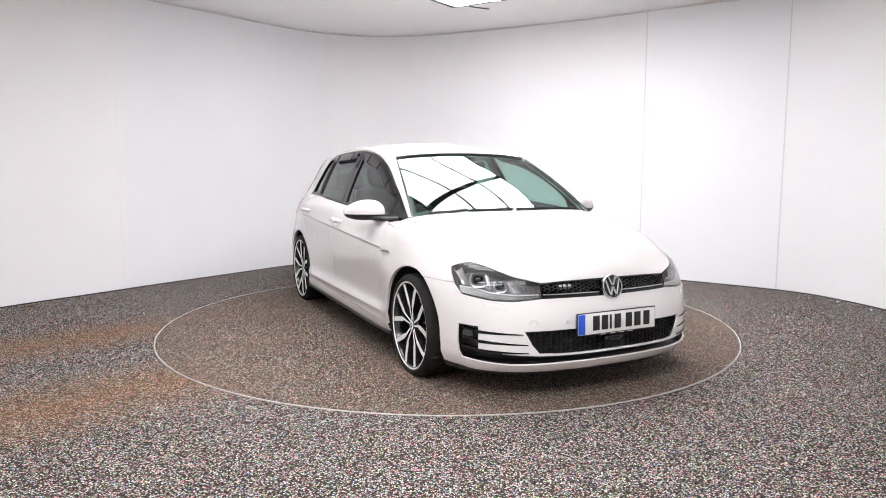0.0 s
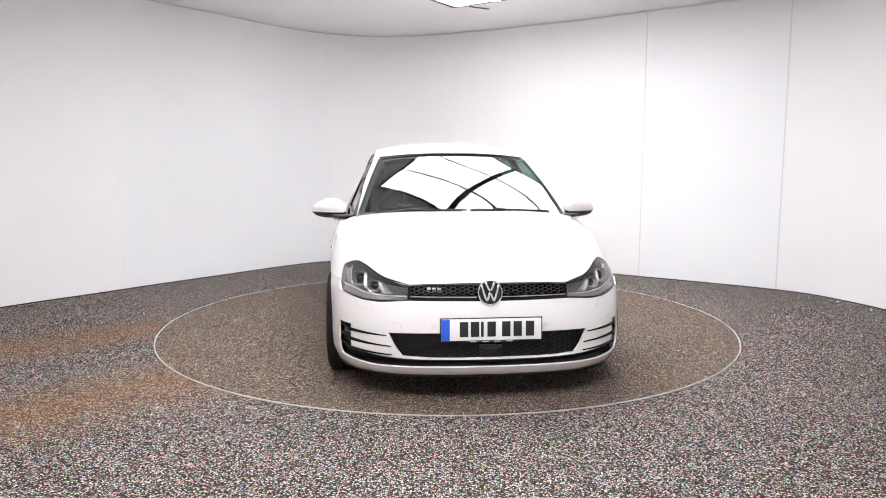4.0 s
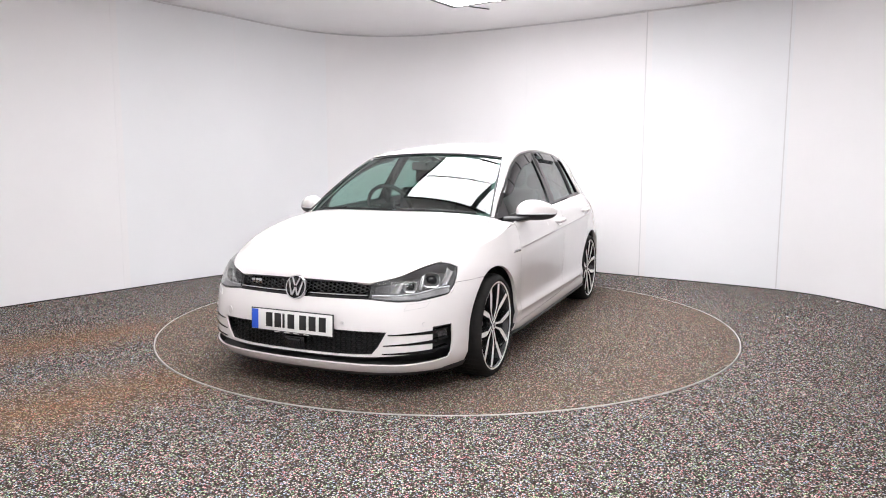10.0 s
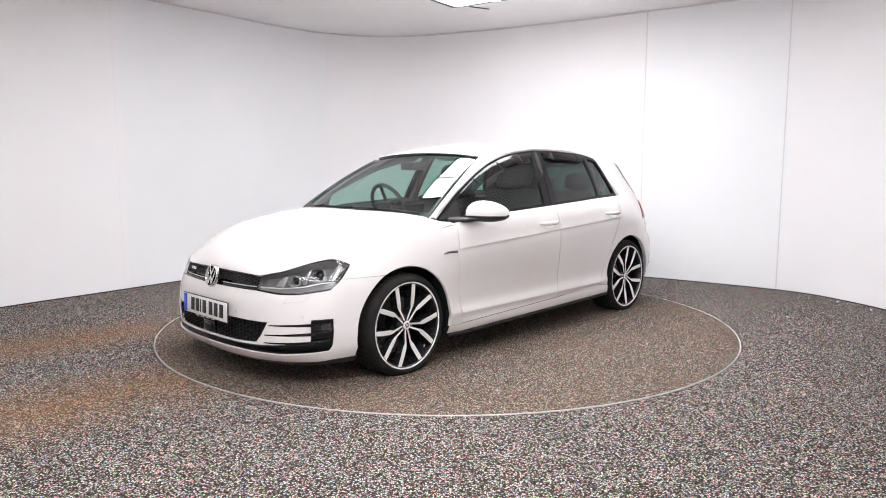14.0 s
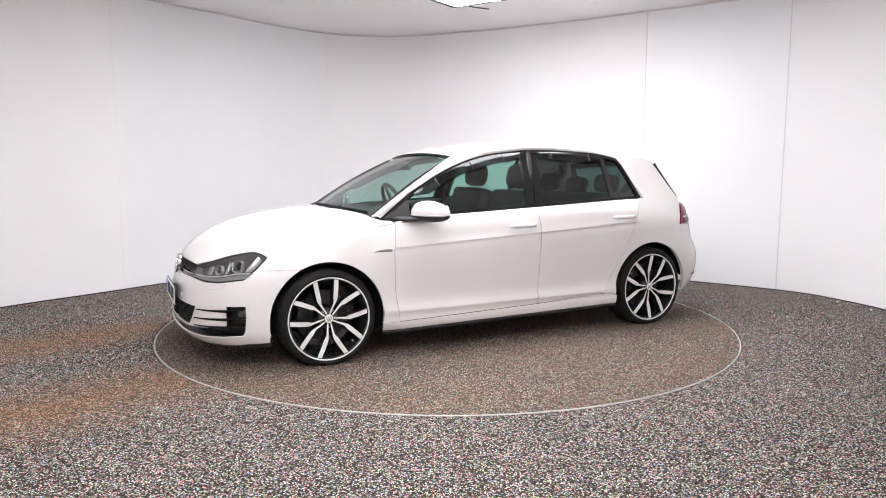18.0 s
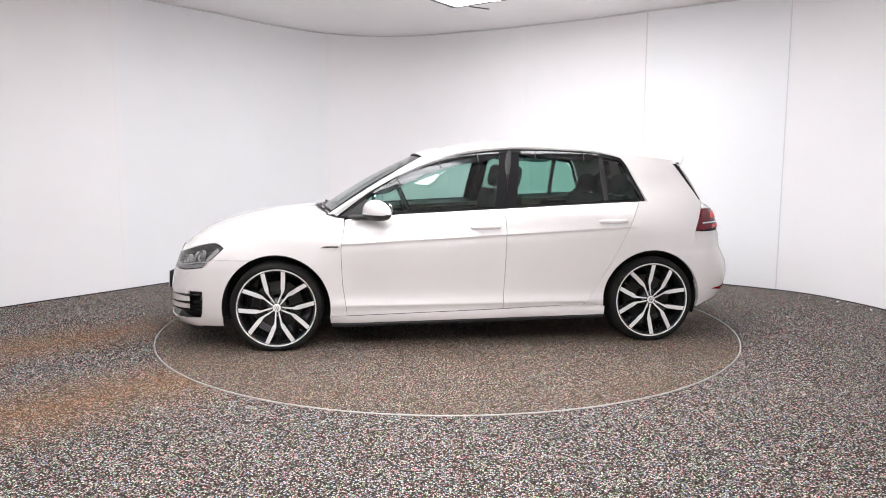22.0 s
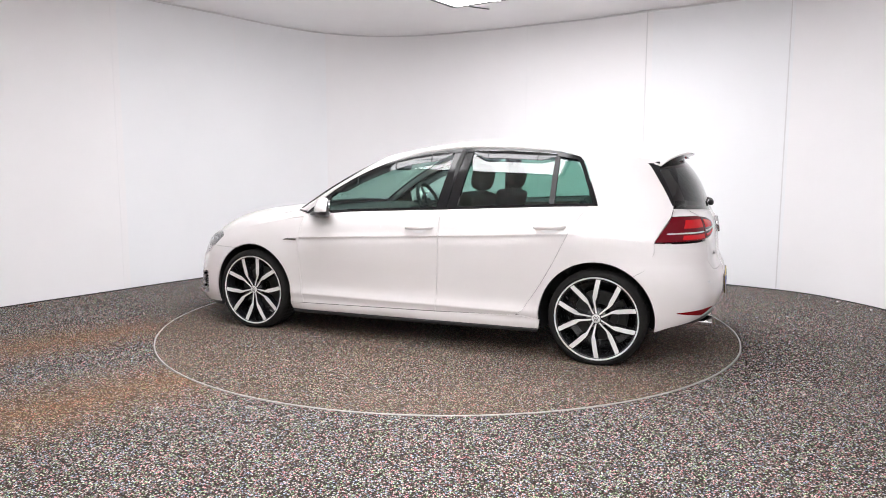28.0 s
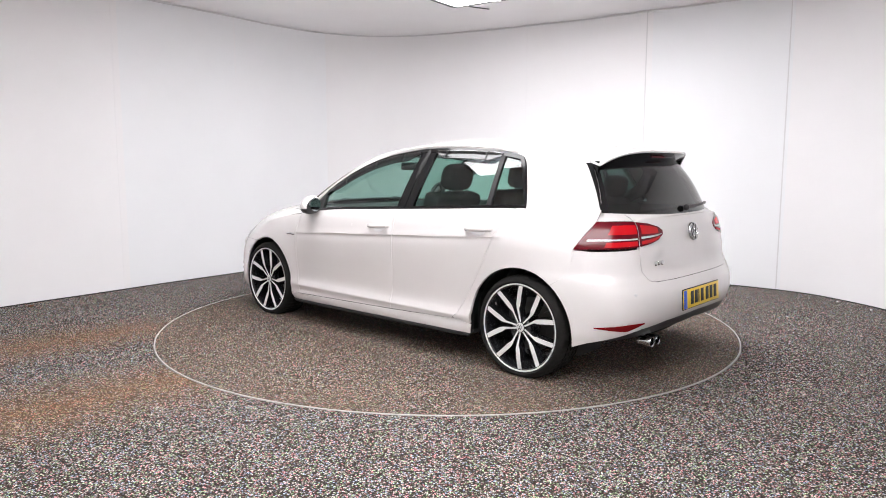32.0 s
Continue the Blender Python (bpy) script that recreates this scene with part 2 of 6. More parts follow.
def light_array(corner, rows, cols, along, size_a, size_b, label):
    """A hung grid of glowing panes between dark bars: corner on plan, direction in degrees."""
    thing = new("light_panel")
    thing.location = (corner[0], corner[1], H - 0.06)
    thing.rotation_euler = (0, 0, radians(along))
    tagged(thing, label, "light panel", "ceiling light panels")
    for j in range(cols):
        for i in range(rows):
            bm = bmesh.new()
            box(bm, (size_a - 0.03, size_b - 0.07, 0.02), ((i + 0.5) * size_a, -(j + 0.5) * size_b, 0))
            part("light_pane", bm, M_DIFF, thing, smooth=False)
    for i in range(rows + 1):
        bm = bmesh.new()
        box(bm, (0.032 if 0 < i < rows else 0.03, cols * size_b, 0.026), (i * size_a, -cols * size_b / 2, 0), bevel=0.002)
        part("thin_bar", bm, M_GLOSS, thing, "thin dark bar")
    for j in range(cols + 1):
        bm = bmesh.new()
        box(bm, (rows * size_a, 0.085 if 0 < j < cols else 0.03, 0.030), (rows * size_a / 2, -j * size_b, 0), bevel=0.004)
        part("main_bar", bm, M_BLACK, thing, "dark main bar")
    bm = bmesh.new()
    box(bm, (rows * size_a, cols * size_b, 0.024), (rows * size_a / 2, -cols * size_b / 2, 0.032), bevel=0.004)
    part("back_plate", bm, M_CEIL, thing, "white back plate")
    for i in (0.15, rows * size_a - 0.15):
        for j in (0.15, cols * size_b - 0.15):
            bm = bmesh.new()
            tube(bm, [(i, -j, 0.040), (i, -j, 0.0605)], 0.012, 8)
            part("hanger", bm, M_BLACK, thing)
    return thing


light_array((-0.898, 0.280), 3, 2, 56.5, 0.583, 1.15, "glowing white light panes in a dark grid under the ceiling")
light_array((-1.94, -0.84), 2, 2, 56.5, 0.42, 1.16, "narrow glowing white light panes in a dark grid under the ceiling")
light_array((-1.9, -3.5), 3, 2, 0, 1.08, 0.80, "glowing white light panes over the camera end of the studio")
bm = bmesh.new()
tube(bm, [(0.15, 1.83, H - 0.012), (0.26, 1.93, H - 0.02), (0.45, 2.10, H - 0.006)], 0.006, 6)
tagged(part("ceiling_cable", bm, M_BLACK, None, "thin dark cable lying along the ceiling"), category="cable")

# bead between wall and ceiling; dark tube painted as shade at the wall's foot
for name, inset, z, r, mat, label in (("trim_cornice", 0.006, H - 0.010, 0.009, M_SEAM, "thin white bead between wall and ceiling"), ("foot_shadow_strip", 0.002, 0.003, 0.006, M_DARK, "thin dark strip standing in for shade along the foot of the wall")):
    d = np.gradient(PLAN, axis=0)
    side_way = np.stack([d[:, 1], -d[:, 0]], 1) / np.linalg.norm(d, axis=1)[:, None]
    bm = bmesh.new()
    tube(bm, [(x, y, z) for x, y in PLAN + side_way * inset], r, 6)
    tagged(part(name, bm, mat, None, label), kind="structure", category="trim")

# crumbs lying by the wall
rng = random.Random(5)
for x, y, size, mat in ((-3.70, 0.44, 0.022, M_CRUMB), (2.56, 1.81, 0.013, M_CRUMB), (3.62, 0.74, 0.009, M_WALL), (3.70, 0.36, 0.009, M_WALL), (2.20, 2.17, 0.012, M_CRUMB)):
    bm = bmesh.new()
    bmesh.ops.create_icosphere(bm, subdivisions=2, radius=size)
    for v in bm.verts:
        v.co *= 0.7 + 0.5 * rng.random()
        v.co.z *= 0.4
    low_z = min(v.co.z for v in bm.verts)
    for v in bm.verts:
        v.co += Vector((x, y, -low_z))
    tagged(part("leaf_scrap" if mat is M_CRUMB else "paper_scrap", bm, mat, None, "small dry reddish leaf scrap by the wall" if mat is M_CRUMB else "tiny white paper scrap by the wall"), category="scrap", group="scraps on the floor")
# ---------------------------------------------------------------- shape of the car body
# car space: x forward, y to its left, z up, origin on the ground midway between the axles
def curve(ctrl, n=300):
    return loop_path(ctrl, n)


def table(ctrl):
    c = loop_path(ctrl, 400)
    o = np.argsort(c[:, 0])
    return lambda z: np.interp(z, c[o, 0], c[o, 1])


def step(x, a, b):
    t = np.clip((np.asarray(x, float) - a) / (b - a), 0, 1)
    return t * t * (3 - 2 * t)


OUTLINE = curve([(2.14, 0), (2.133, 0.2), (2.105, 0.4), (2.045, 0.565), (1.95, 0.69), (1.82, 0.785), (1.65, 0.84), (1.45, 0.868), (1.2, 0.882),
                 (0.8, 0.888), (0.3, 0.892), (-0.3, 0.894), (-0.8, 0.894), (-1.2, 0.894), (-1.45, 0.888), (-1.65, 0.868), (-1.82, 0.822), (-1.935, 0.740),
                 (-2.002, 0.60), (-2.034, 0.42), (-2.047, 0.2), (-2.05, 0)], 600)
NOSE = table([(0.12, -0.11), (0.16, -0.05), (0.20, -0.015), (0.24, 0.0), (0.30, 0.0), (0.38, -0.003), (0.45, -0.012), (0.50, -0.024), (0.557, -0.045),
              (0.60, -0.058), (0.64, -0.072), (0.68, -0.10), (0.72, -0.15), (0.76, -0.21), (0.84, -0.36)])
TAIL = table([(0.12, 0.24), (0.20, 0.145), (0.27, 0.085), (0.31, 0.055), (0.35, 0.032), (0.40, 0.010), (0.46, 0.0), (0.54, 0.006), (0.60, 0.03), (0.66, 0.05), (0.75, 0.058), (0.85, 0.075),
              (0.90, 0.088), (0.95, 0.115), (1.0, 0.15)])
FLANK = table([(0.12, -0.09), (0.17, -0.032), (0.20, -0.013), (0.235, -0.008), (0.265, -0.011), (0.290, -0.006), (0.299, -0.002), (0.306, -0.0015), (0.325, -0.008), (0.355, -0.016), (0.40, -0.019), (0.48, -0.016), (0.6, -0.008), (0.70, -0.004),
               (0.745, -0.007), (0.757, -0.006), (0.765, -0.001), (0.773, -0.004), (0.80, -0.013), (0.85, -0.028), (0.89, -0.045), (0.92, -0.065), (0.945, -0.092), (1.05, -0.2)])
FLANK_SOFT = table([(0.12, -0.10), (0.17, -0.055), (0.20, -0.03), (0.235, -0.012), (0.27, -0.006), (0.31, 0.002), (0.37, -0.002), (0.46, -0.002), (0.6, -0.003), (0.70, -0.008),
                    (0.76, -0.016), (0.80, -0.024), (0.85, -0.038), (0.89, -0.055), (0.92, -0.072), (0.945, -0.092), (1.05, -0.2)])
TUCK = table([(0.1, 0.0), (0.5, 0.0), (0.6, -0.012), (0.66, -0.035), (0.70, -0.055), (0.78, -0.09), (0.9, -0.13)])
REAR_TUCK = table([(0.1, 0.0), (0.55, 0.0), (0.66, -0.02), (0.8, -0.045), (0.9, -0.075), (1.0, -0.105)])


def P(u, z):
    """The flank and both ends: u runs from the nose's centre (0) round the left side to the tail's centre (1)."""
    u, z = np.broadcast_arrays(np.asarray(u, float), np.asarray(z, float))
    s = np.linspace(0, 1, len(OUTLINE))
    xp, yp = np.interp(u, s, OUTLINE[:, 0]), np.interp(u, s, OUTLINE[:, 1])
    f, r = step(xp, 1.05, 2.0), step(-xp, 1.1, 2.0)
    zz = z + 0.05 * xp * step(z, 0.45, 0.68) * (1 - 0.4 * f)
    soft = np.maximum(step(xp, 0.78, 1.06), step(-xp, 1.25, 1.60))
    x = xp + NOSE(z) * f + TAIL(z) * r
    y = yp * (1 + (FLANK(zz) * (1 - soft) + FLANK_SOFT(zz) * soft) * (1 - 0.7 * np.maximum(f, r)) / 0.89 + TUCK(z) * f / 0.8 + REAR_TUCK(z) * r / 0.8)
    return np.stack([x, y, z], -1)


_U = np.linspace(0, 1, 801)


def ux(x, z):
    """The place along the outline where the body has this x, at height z."""
    return np.array([np.interp(-a, -P(_U, b)[:, 0], _U) for a, b in zip(np.atleast_1d(x), np.broadcast_to(z, np.atleast_1d(x).shape))])


def uy(y, z, rear=False):
    """The same for a given y, at the nose or at the tail."""
    k = _U[_U > 0.8] if rear else _U[_U < 0.22]
    out = []
    for a, b in zip(np.atleast_1d(y), np.broadcast_to(z, np.atleast_1d(y).shape)):
        yy = P(k, b)[:, 1]
        o = np.argsort(yy)
        out.append(np.interp(a, yy[o], k[o]))
    return np.array(out)


BELT_Z = lambda x: np.interp(-np.asarray(x), [-0.95, -0.9, -0.476, 0.278, 1.0, 1.29, 1.75], [0.878, 0.882, 0.92, 0.954, 0.988, 0.998, 1.0])
BELT_Y = lambda x: np.interp(-np.asarray(x), [-0.94, -0.6, -0.2, 0.3, 1.0, 1.29, 1.5, 1.75], [0.70, 0.755, 0.775, 0.782, 0.767, 0.745, 0.713, 0.655])


def G(x, z):
    """The sides of the glasshouse above the belt line."""
    x, z = np.broadcast_arrays(np.asarray(x, float), np.asarray(z, float))
    h = z - BELT_Z(x)
    return np.stack([x, BELT_Y(x) - 0.40 * h - 0.28 * h * np.abs(h), z], -1)


# upper edge of the side windows, x and z
DLO = curve([(0.90, 0.888), (0.754, 0.997), (0.636, 1.076), (0.438, 1.182), (0.237, 1.262), (0.035, 1.314), (-0.168, 1.340), (-0.33, 1.353), (-0.574, 1.352),
             (-0.777, 1.344), (-0.979, 1.330), (-1.10, 1.308)], 120)
ROOF_MID = table([(-1.86, 1.327), (-1.679, 1.358), (-1.356, 1.391), (-0.9, 1.428), (-0.443, 1.440), (-0.217, 1.432), (0.009, 1.408), (0.20, 1.376), (0.33, 1.343)])
# roof edge, x y z: windscreen corner to the spoiler
RAIL = curve([(0.30, 0.548, 1.312), (0.20, 0.553, 1.333), (0.035, 0.556, 1.360), (-0.168, 0.556, 1.380), (-0.45, 0.556, 1.392), (-0.777, 0.556, 1.383), (-1.1, 0.552, 1.357), (-1.4, 0.542, 1.325),
              (-1.61, 0.530, 1.292), (-1.66, 0.524, 1.283)], 120)
BONNET_MID = curve([(2.070, 0, 0.640), (2.050, 0, 0.676), (2.0, 0, 0.722), (1.9, 0, 0.786), (1.8, 0, 0.831), (1.6, 0, 0.889), (1.4, 0, 0.921), (1.2, 0, 0.942), (1.10, 0, 0.948)], 120)
BONNET_SIDE = curve([(2.035, 0.415, 0.630), (1.98, 0.5, 0.653), (1.90, 0.58, 0.684), (1.82, 0.64, 0.707), (1.74, 0.69, 0.722), (1.68, 0.74, 0.727), (1.60, 0.77, 0.738), (1.5, 0.79, 0.760), (1.3, 0.81, 0.798), (1.1, 0.815, 0.835), (0.93, 0.795, 0.868)], 120)


def T(s, r):
    """Bonnet and wing tops: s from the front edge to the windscreen, r from the middle to the side."""
    s, r = np.broadcast_arrays(np.asarray(s, float), np.asarray(r, float))
    k = np.linspace(0, 1, 120)
    a = np.stack([np.interp(s, k, BONNET_MID[:, i]) for i in range(3)], -1)
    b = np.stack([np.interp(s, k, BONNET_SIDE[:, i]) for i in range(3)], -1)
    p = 1.5 + 1.8 * step(s, 0.0, 0.35)
    k2 = 0.48 * step(s, 0.15, 0.5)
    o = a + (b - a) * r[..., None]
    o[..., 0] = a[..., 0] + (b - a)[..., 0] * r ** (1.4 + 0.4 * s)
    o[..., 2] = a[..., 2] + (b - a)[..., 2] * ((1 - k2) * r ** p + k2 * r ** 8)
    return o

M_CHROME = worn(material("chrome", (0.58, 0.58, 0.59), 0.12, 1.0), 20, 0.05, 0.04)
M_SILVER = worn(material("machined alloy", (0.86, 0.85, 0.84), 0.34, 0.15), 14, 0.05, 0.08)
M_RIMDARK = worn(material("black painted alloy", (0.016, 0.016, 0.018), 0.25, 0.0, 0.6), 14, 0.2)
M_STEEL = worn(material("brake steel", (0.30, 0.29, 0.28), 0.35, 0.9), 18, 0.2)
M_CLOTH = worn(material("black seat cloth", (0.022, 0.022, 0.024), 0.85), 25, 0.3, 0.05, 0.3, 500)
M_DASH = worn(material("soft dash plastic", (0.020, 0.020, 0.021), 0.6), 20, 0.2, 0.1, 0.2, 600)
M_RED = material("red lamp plastic", (0.60, 0.006, 0.012), 0.2, 0, 0.0, 0.35)
M_REDDARK = material("deep red lamp plastic", (0.13, 0.002, 0.008), 0.16, 0, 0.0, 0.4)
M_LAMPGREY = worn(material("smoked lamp housing", (0.095, 0.092, 0.092), 0.28), 10, 0.15)
M_LAMPSHELL = worn(material("satin lamp panel", (0.30, 0.295, 0.29), 0.32, 0.35), 10, 0.12)
M_REFLECT = worn(material("lamp reflector", (0.66, 0.655, 0.65), 0.22, 0.7), 24, 0.08)
M_REDLOW = material("dull red reflector", (0.22, 0.005, 0.008), 0.25, 0, 0.0, 0.35)
M_LAMPWHITE = material("clear lamp strip", (0.75, 0.75, 0.76), 0.2, 0.2)
M_LINE = worn(material("grey shut line", (0.52, 0.51, 0.51), 0.5), 12, 0.1)
M_PLATE = worn(material("white plate", (0.78, 0.78, 0.76), 0.35), 12, 0.02)
M_PLATEY = worn(material("yellow plate", (0.85, 0.60, 0.04), 0.35), 12, 0.03)
M_PLATEB = material("blue plate band", (0.02, 0.10, 0.62), 0.35)
M_INK = material("black plate marks", (0.012, 0.012, 0.012), 0.5)
M_LENS = glass("clear lamp cover", (0.93, 0.94, 0.95), 0.02, 0.03)
M_VISOR = glass("smoked wind deflector", (0.17, 0.17, 0.19), 0.10, 0.06)
M_REARGLASS = glass("dark rear glass", (0.09, 0.135, 0.13))
M_BRAKE = worn(material("dull brake iron", (0.06, 0.058, 0.056), 0.45, 0.6), 18, 0.2)
M_MIRROR = material("mirror glass", (0.55, 0.57, 0.60), 0.03, 1.0)

# ---------------------------------------------------------------- turntable disc
table_disc = new("turntable")
tagged(table_disc, "round speckled granule turntable flush with the floor", "turntable")
bm = bmesh.new()
n = 160
top = [bm.verts.new(((R_DISC - 0.007) * math.cos(a), (R_DISC - 0.007) * math.sin(a), 0)) for a in np.linspace(0, math.tau, n, endpoint=False)]
low = [bm.verts.new((v.co.x, v.co.y, -0.04)) for v in top]
bm.faces.new(top)
for i in range(n):
    bm.faces.new((low[i], low[(i + 1) % n], top[(i + 1) % n], top[i]))
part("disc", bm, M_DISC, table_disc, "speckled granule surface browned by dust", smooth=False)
bm = bmesh.new()
prof = [(R_DISC - 0.007, -0.03), (R_DISC - 0.0045, 0.0008), (R_DISC - 0.003, 0.0018), (R_DISC + 0.003, 0.0018), (R_DISC + 0.0045, 0.0008), (R_DISC + 0.006, -0.03)]
rings = [[bm.verts.new((r * math.cos(a), r * math.sin(a), z)) for r, z in prof] for a in np.linspace(0, math.tau, n, endpoint=False)]
for i in range(n):
    for k in range(len(prof) - 1):
        bm.faces.new((rings[i][k], rings[(i + 1) % n][k], rings[(i + 1) % n][k + 1], rings[i][k + 1]))
part("edge_ring", bm, M_RING, table_disc, "pale metal edge ring")

# ---------------------------------------------------------------- panels of the car
car = new("car")
tagged(car, "white five-door hatchback with dark alloy wheels on the turntable", "car")
BONNET_SIDE[:, :2] = P(np.where(BONNET_SIDE[:, 1] < 0.50, uy(BONNET_SIDE[:, 1], BONNET_SIDE[:, 2]), ux(BONNET_SIDE[:, 0], BONNET_SIDE[:, 2])), BONNET_SIDE[:, 2])[:, :2]


def Q(x, z):
    """Flank below the belt line running over into the rear pillar above it."""
    x, z = np.broadcast_arrays(np.asarray(x, float), np.asarray(z, float))
    low = P(ux(x.ravel(), np.minimum(z, 1.0).ravel()), np.minimum(z, 1.0).ravel()).reshape(*x.shape, 3)
    up = G(x, z)
    c = step(-x, 1.18, 1.36)
    k = step(z, 0.90 - 0.10 * c, 1.03 + 0.13 * c)
    y = low[..., 1] * (1 - k) + up[..., 1] * k
    if float((-x).max()) > 1.10:
        # behind the rear door one smooth curve runs from the flank into the pillar
        za, zb, h = 0.76, 1.17, 0.01
        flat = x.ravel()
        ya, ya2 = [P(ux(flat, np.full(flat.shape, q)), np.full(flat.shape, q))[:, 1].reshape(x.shape) for q in (za, za - h)]
        yb, yb2 = G(x, np.full(x.shape, zb))[..., 1], G(x, np.full(x.shape, zb + h))[..., 1]
        t = np.clip((z - za) / (zb - za), 0, 1)
        ma, mb = (ya - ya2) / h * (zb - za), (yb2 - yb) / h * (zb - za)
        soft = (2 * t ** 3 - 3 * t ** 2 + 1) * ya + (t ** 3 - 2 * t ** 2 + t) * ma + (3 * t ** 2 - 2 * t ** 3) * yb + (t ** 3 - t ** 2) * mb
        c2 = step(-x, 1.10, 1.23)
        y = np.where((z > za) & (z < zb), y * (1 - c2) + soft * c2, y)
    return np.stack([x, y, z], -1)


def line(*pts):
    """Evenly parametrised polyline on [0, 1] in two or three dimensions."""
    p = np.array(pts, float)
    d = np.r_[0, np.cumsum(np.linalg.norm(np.diff(p, axis=0), axis=1))]
    d = d / d[-1]
    return lambda t: np.stack([np.interp(t, d, p[:, k]) for k in range(p.shape[1])], -1)


def bend(*pts):
    p = loop_path(pts, 80)
    return line(*p)


def coons(bottom, top, left, right, nu, nv):
    """Fills four boundary curves: bottom and top run left to right, left and right run upwards."""
    s, t = np.meshgrid(np.linspace(0, 1, nu), np.linspace(0, 1, nv))
    a, b = bottom(s), top(s)
    c, d = left(t), right(t)
    s, t = s[..., None], t[..., None]
    p00, p10, p01, p11 = bottom(0.0), bottom(1.0), top(0.0), top(1.0)
    return (1 - t) * a + t * b + (1 - s) * c + s * d - ((1 - s) * (1 - t) * p00 + s * (1 - t) * p10 + (1 - s) * t * p01 + s * t * p11)


def from_uz(g):
    return P(g[..., 0], g[..., 1])


def from_xz(g):
    return Q(g[..., 0], g[..., 1])


def grid_normals(g):
    a, b = np.gradient(g, axis=1), np.gradient(g, axis=0)
    n = np.cross(a, b)
    return n / (np.linalg.norm(n, axis=-1, keepdims=True) + 1e-12)


def lifted(g, d):
    n = grid_normals(g)
    c = g.reshape(-1, 3).mean(0)
    if (n.reshape(-1, 3).mean(0) @ (c - np.array([c[0] * 0.6, 0, 0.55]))) < 0:
        n = -n
    return g + n * d


def skin(name, grids, mat, parent, side=1, depth=0.02, label="", angle=35, outward=None):
    """A panel from grids of points, its rim turned inwards by depth."""
    bm = bmesh.new()
    for g in grids:
        nv, nu = g.shape[:2]
        if outward is None:
            gn = grid_normals(g)
            ref = g - np.stack([g[..., 0] * 0.6, 0 * g[..., 0], 0 * g[..., 0] + 0.55], -1)
            if float((gn * ref).sum()) * side < 0:
                g = g[:, ::-1]
        v = [[bm.verts.new((p[0], p[1] * side, p[2])) for p in row] for row in g]
        for j in range(nv - 1):
            for i in range(nu - 1):
                try:
                    bm.faces.new((v[j][i], v[j][i + 1], v[j + 1][i + 1], v[j + 1][i]))
                except ValueError:
                    pass
    bmesh.ops.remove_doubles(bm, verts=bm.verts[:], dist=0.0006)
    bm.normal_update()
    if outward is None:
        score = 1
    else:
        bmesh.ops.recalc_face_normals(bm, faces=bm.faces[:])
        bm.normal_update()
        score = sum(f.normal.dot(Vector(outward)) for f in bm.faces)
    if score < 0:
        bmesh.ops.reverse_faces(bm, faces=bm.faces[:])
        bm.normal_update()
    if depth:
        rim = [e for e in bm.edges if e.is_boundary]
        nrm = {v: v.normal.copy() for e in rim for v in e.verts}
        look_up = {tuple(round(c, 6) for c in v.co): nrm[v] for v in nrm}
        r = bmesh.ops.extrude_edge_only(bm, edges=rim)
        for x in [q for q in r["geom"] if isinstance(q, bmesh.types.BMVert)]:
            way = look_up[tuple(round(c, 6) for c in x.co)].copy()
            if 0.9 < abs(x.co.x) < 1.72 and abs(way.y) > 0.5:
                way.x = 0.0          # arch edges turn straight inwards
            x.co -= way * depth
    me = bpy.data.meshes.new(name)
    bm.to_mesh(me)
    bm.free()
    me.materials.append(mat)
    me.polygons.foreach_set("use_smooth", [True] * len(me.polygons))
    me.set_sharp_from_angle(angle=radians(angle))
    ob = new(name, me)
    ob.parent = parent
    if label:
        tagged(ob, label)
    return ob


HUB_Z, WHEEL_R = 0.2955, 0.3105
AXLE_F, AXLE_R = 1.310, -1.320
ARCH_R, ARCH_Z, ARCH_FX, ARCH_RX = 0.362, 0.292, 1.312, -1.314
GAP = 0.0015

door_front = lambda z: np.interp(z, [0.2, 0.235, 0.45, 0.687, 0.849, 0.9], [0.834, 0.838, 0.868, 0.876, 0.850, 0.846])
door_mid = lambda z: np.interp(z, [0.2, 0.26, 0.5, 0.8, 0.947, 1.0], [-0.231, -0.233, -0.246, -0.256, -0.250, -0.248])
door_back_pts = [(-0.760, 0.280), (-0.812, 0.288), (-0.850, 0.320), (-0.885, 0.375), (-0.955, 0.482), (-1.045, 0.640), (-1.142, 0.836), (-1.222, 0.970), (-1.236, 0.990)]
door_base = lambda x: np.interp(-x, [-0.84, 0.233, 0.82], [0.237, 0.262, 0.282])


def arch(cx, a0, a1, n=40):
    """Points of a wheel arch from angle a0 to a1 in degrees, counted from the front."""
    a = np.radians(np.linspace(a0, a1, n))
    return np.stack([cx + ARCH_R * np.cos(a), ARCH_Z + ARCH_R * np.sin(a)], 1)


def seq(n1, one, n2, two):
    """Two curves end to end, sampled with n1 and n2 points when walked in n1 + n2 - 1 even steps."""
    n = n1 + n2 - 2

    def at(t):
        i = np.asarray(t, float) * n
        a, b = one(np.clip(i / (n1 - 1), 0, 1)), two(np.clip((i - n1 + 1) / (n2 - 1), 0, 1))
        return np.where((i <= n1 - 1 + 1e-9)[..., None], a, b)
    return at


def xz(pts):
    p = np.array(pts, float)
    return np.stack([ux(p[:, 0], p[:, 1]), p[:, 1]], 1)


LAMP_BASE = [(2.058, 0.552), (2.004, 0.540), (1.94, 0.537), (1.80, 0.562), (1.775, 0.575)]
S_WING = np.interp(1.66, BONNET_SIDE[::-1, 0], np.linspace(1, 0, 120))

